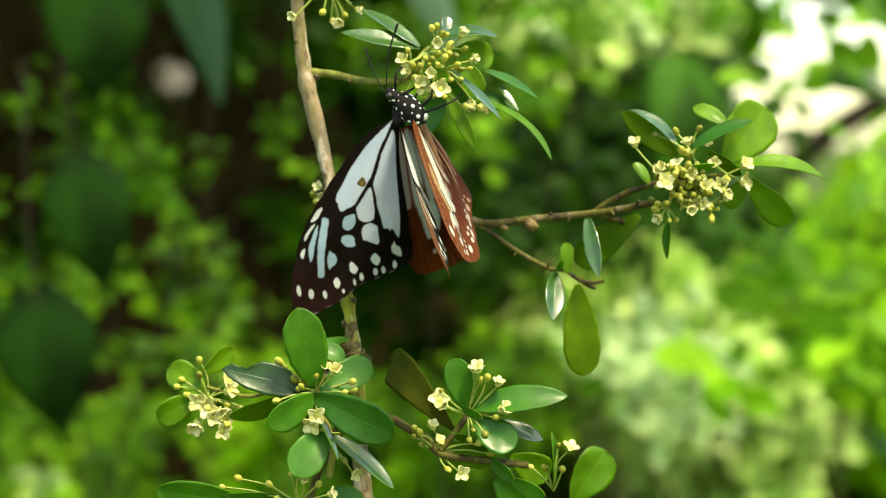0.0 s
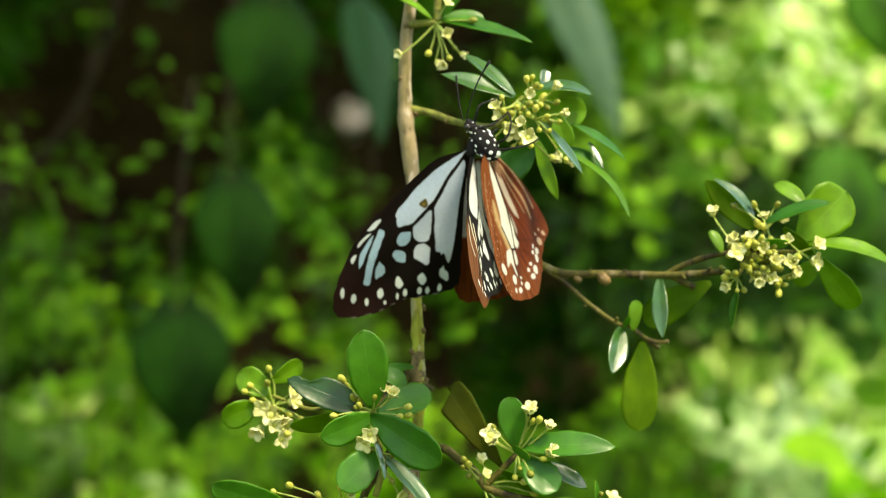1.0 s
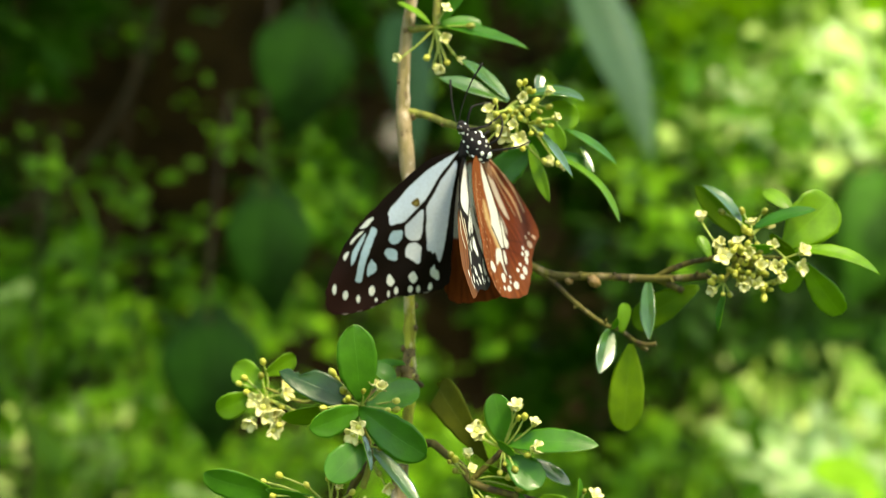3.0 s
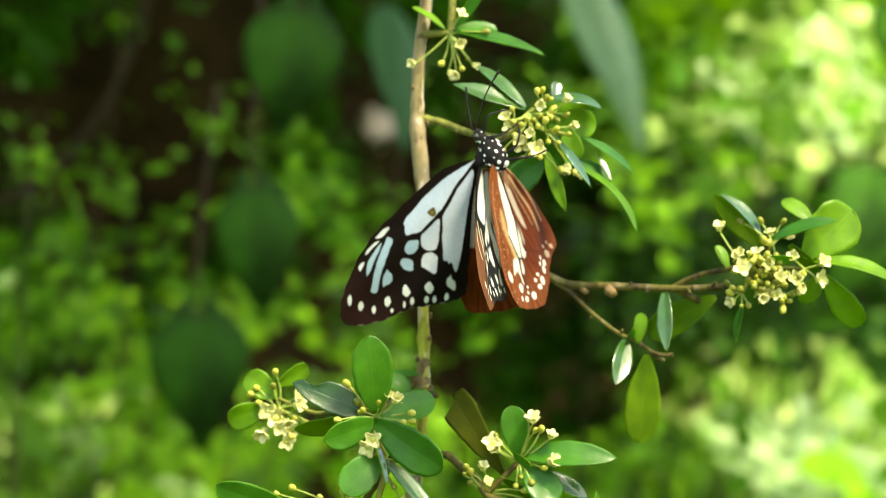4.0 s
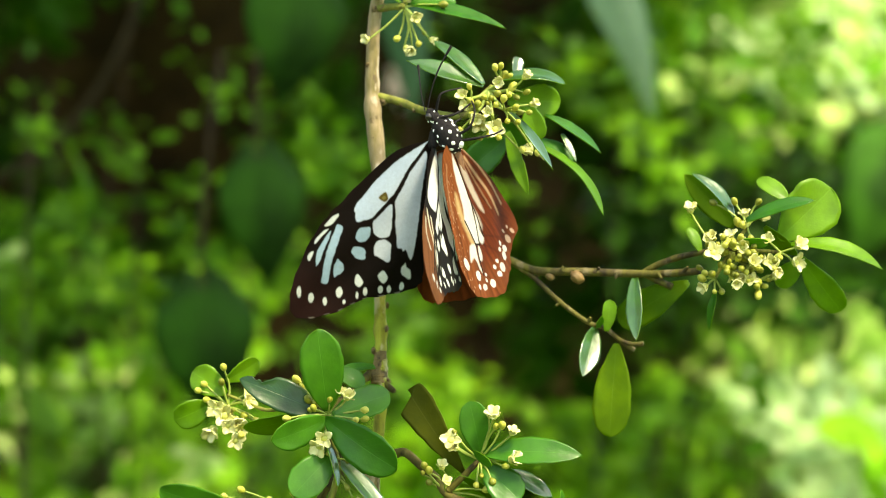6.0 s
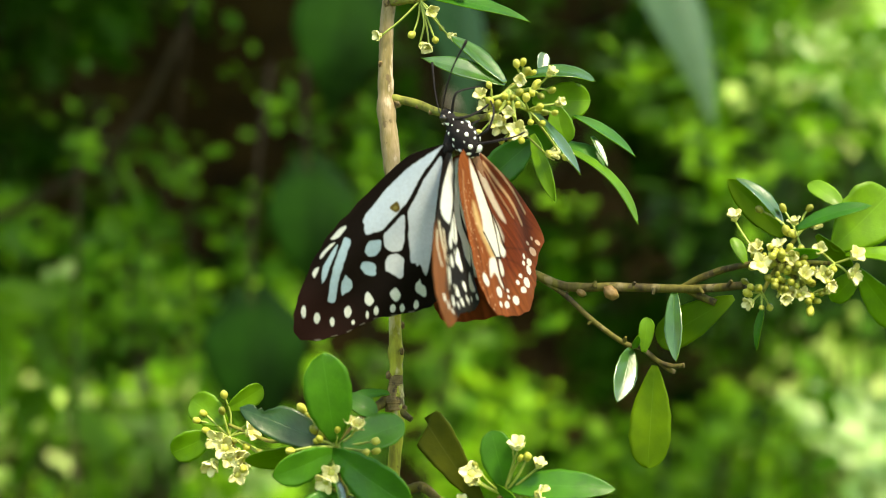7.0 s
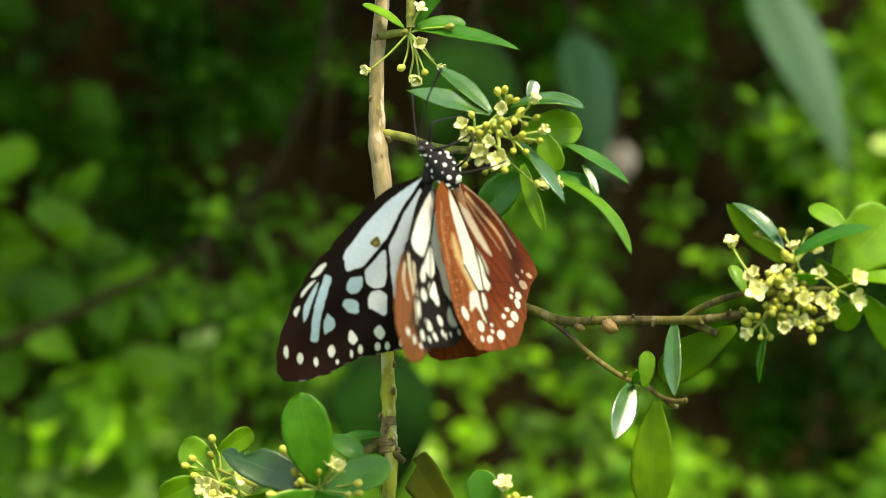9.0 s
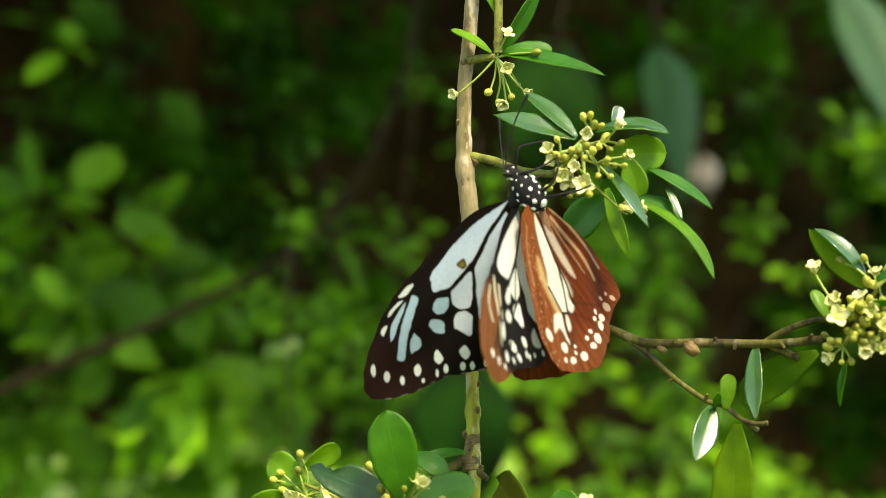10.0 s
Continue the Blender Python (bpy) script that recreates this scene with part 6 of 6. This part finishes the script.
make_shrub("unseen tree added to shade the bank", (-4.2, 4.6), UNSEEN_CANOPY, 640, 0.13, FOLIAGE_DARK, 25, "tree", 0.12)


def big_leaf(az, el, far, length, width, turn, mat, label, lean=0.3, point=0.7, lobed=False):
    """A large hanging leaf with its stalk at the top; point draws the widest part up or down, lobed gives it a heart-shaped base."""
    verts, faces = [], []
    for i in range(15):
        s = i / 14
        half = width / 2 * math.sin(math.pi * (0.04 + 0.94 * s) ** point) ** (1.05 if not lobed or s < 0.25 else 1.05 + 0.9 * (s - 0.25))
        for j in range(9):
            v = 2 * j / 8 - 1
            lobe = 0.16 * length * math.sin(math.pi * min(1.0, abs(v) * 1.1)) * (1 - s) ** 3 if lobed else 0.0
            verts.append((v * half, -0.12 * length * math.sin(math.pi * s) + 0.2 * half * abs(v) + 0.03 * half * math.sin(9 * s + 4 * v), -length * s + lobe))
    for i in range(14):
        for j in range(8):
            a = i * 9 + j
            faces.append((a, a + 1, a + 10, a + 9))
    ob = new("large_leaf")
    p = behind(az, el, far)
    ob.matrix_world = Matrix.Translation(p) @ Euler((radians(-25 * lean), radians(turn), radians(12))).to_matrix().to_4x4()
    blade = part("blade", mesh_of("blade", verts, faces, [mat]), ob)
    mod = blade.modifiers.new("thickness", "SOLIDIFY")
    mod.thickness = 0.0005
    part("midrib", tube("midrib", [(0, -0.12 * length * math.sin(math.pi * s) - 0.001, -length * s) for s in (0, 0.25, 0.5, 0.75, 0.97)], 0.0012, 0.0004, mat, 6), ob)
    part("leaf_stalk", tube("leaf_stalk", [(0, 0, 0), (0.004, 0.01, 0.05), (0.02, 0.05, 0.11), (0.05, 0.16, 0.16)], 0.0014, 0.0018, TRUNK, 6), ob)
    return tagged(ob, label, "leaf", "large leaves on the bank")


big_leaf(7.6, 9.6, 1.6, 0.20, 0.05, -17, PALE_LEAF, "long pale hanging leaf", 0.7)
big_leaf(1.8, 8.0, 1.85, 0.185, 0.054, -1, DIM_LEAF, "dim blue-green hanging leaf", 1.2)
big_leaf(-2.2, 1.9, 1.45, 0.116, 0.07, -8, BROAD_LEAF, "broad dark heart-shaped hanging leaf", -0.6, 0.55, True)
big_leaf(-3.9, -2.2, 1.45, 0.124, 0.083, -6, BROAD_LEAF, "broad dark heart-shaped hanging leaf", -0.6, 0.55, True)
big_leaf(-0.9, 7.6, 1.45, 0.112, 0.083, 7, BROAD_LEAF, "broad dark heart-shaped hanging leaf", -0.6, 0.55, True)
big_leaf(17.5, 3.2, 2.0, 0.16, 0.10, 20, HALF_LEAF, "broad dark green leaf")
big_leaf(17.6, 8.4, 2.1, 0.14, 0.09, -35, HALF_LEAF, "broad dark green leaf")
big_leaf(23.3, 4.5, 2.2, 0.12, 0.05, -50, LEAF_SILVER, "glossy leaf that mirrors the sky", 2.2)
big_leaf(21.2, 2.4, 2.2, 0.14, 0.045, -42, LEAF_SILVER, "glossy leaf that mirrors the sky", 2.2)
big_leaf(21.6, -9.0, 2.2, 0.10, 0.03, -30, LEAF_SILVER, "glossy leaf that mirrors the sky", 2.2)
big_leaf(1.76, 4.85, 5.5, 0.155, 0.105, 0, DRY_LEAF, "round withered cream leaf", 1.0)
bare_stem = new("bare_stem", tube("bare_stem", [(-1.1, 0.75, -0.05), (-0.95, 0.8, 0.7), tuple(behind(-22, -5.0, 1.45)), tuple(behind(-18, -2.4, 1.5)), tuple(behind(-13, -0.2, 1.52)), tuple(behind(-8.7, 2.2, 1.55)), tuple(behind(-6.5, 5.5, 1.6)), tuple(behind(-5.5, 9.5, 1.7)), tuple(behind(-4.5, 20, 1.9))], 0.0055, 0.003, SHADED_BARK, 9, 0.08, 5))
tagged(bare_stem, "thin bare brown stem leaning across the bushes", "stem")


def motions():
    """The butterfly shifts its stance in the first second and then only rocks a little."""
    at = ORIGIN + PIVOT * MM
    rows = []
    for t, (dx, dy, dz), turn in STANCE:
        v = Vector([radians(a) for a in turn])
        rows.append((t, Matrix.Translation(at + Vector((dx, dy, dz)) * MM) @ (Matrix.Rotation(v.length, 4, v.normalized()) if v.length > 1e-6 else Matrix.Identity(4))))
    walk(butterfly, rows)
    for wing, base, turns in ((near_forewing, (2.2, 2.2, 18.0), NEAR_WING), (near_hindwing, (6.06, 0.2, 17.6), NEAR_HINDWING)):
        root = (Vector(base) - PIVOT) * MM
        rows = []
        for t, turn in turns:
            v = Vector([radians(a) for a in turn])
            rows.append((t, Matrix.Translation(root) @ (Matrix.Rotation(v.length, 4, v.normalized()) if v.length > 1e-6 else Matrix.Identity(4)) @ Matrix.Translation(-root)))
        walk(wing, rows)


# seconds, shift in millimetres, turn vector in degrees
STANCE = [
    (0.0, (4.2, 5.0, -2.3), (-0.1, -4.3, -0.6)), (0.5, (1.0, 2.0, -0.7), (-0.9, -0.1, -4.4)), (1.0, (0.5, -0.5, -0.35), (4.0, 0.8, -0.3)),
    (1.5, (0.33, -0.5, -0.2), (3.0, 0.6, 0.0)), (2.5, (0.4, -1.2, -0.24), (1.3, 1.0, 0.4)), (5.0, (0.2, -0.9, -0.18), (1.3, 0.2, -0.9)),
    (6.5, (0.1, 0.0, -0.05), (0.1, 0.2, 0.0)), (10.0, (0.0, 0.0, 0.0), (0.0, 0.0, 0.0)),
]
# seconds, turn vectors of the nearer wings about their roots, in degrees
NEAR_HINDWING = [(0.0, (-1.6, 6.0, 8.0)), (0.5, (-1.0, 1.2, 5.5)), (1.0, (0.0, 0.0, 0.0)), (10.0, (0.0, 0.0, 0.0))]
NEAR_WING = [(0.0, (0.0, 2.6, 4.5)), (0.5, (0.6, -0.6, 2.3)), (1.0, (-4.0, -2.5, 0.8)), (1.5, (-3.8, -2.6, 3.0)), (2.5, (-3.4, -2.2, 2.6)), (4.0, (-3.6, -1.2, 2.4)),
             (5.0, (-3.3, -1.0, 2.9)), (6.5, (-1.6, -0.5, 1.9)), (7.5, (-0.8, 0.1, 2.6)), (10.0, (-0.8, 0.0, 2.2))]
motions()
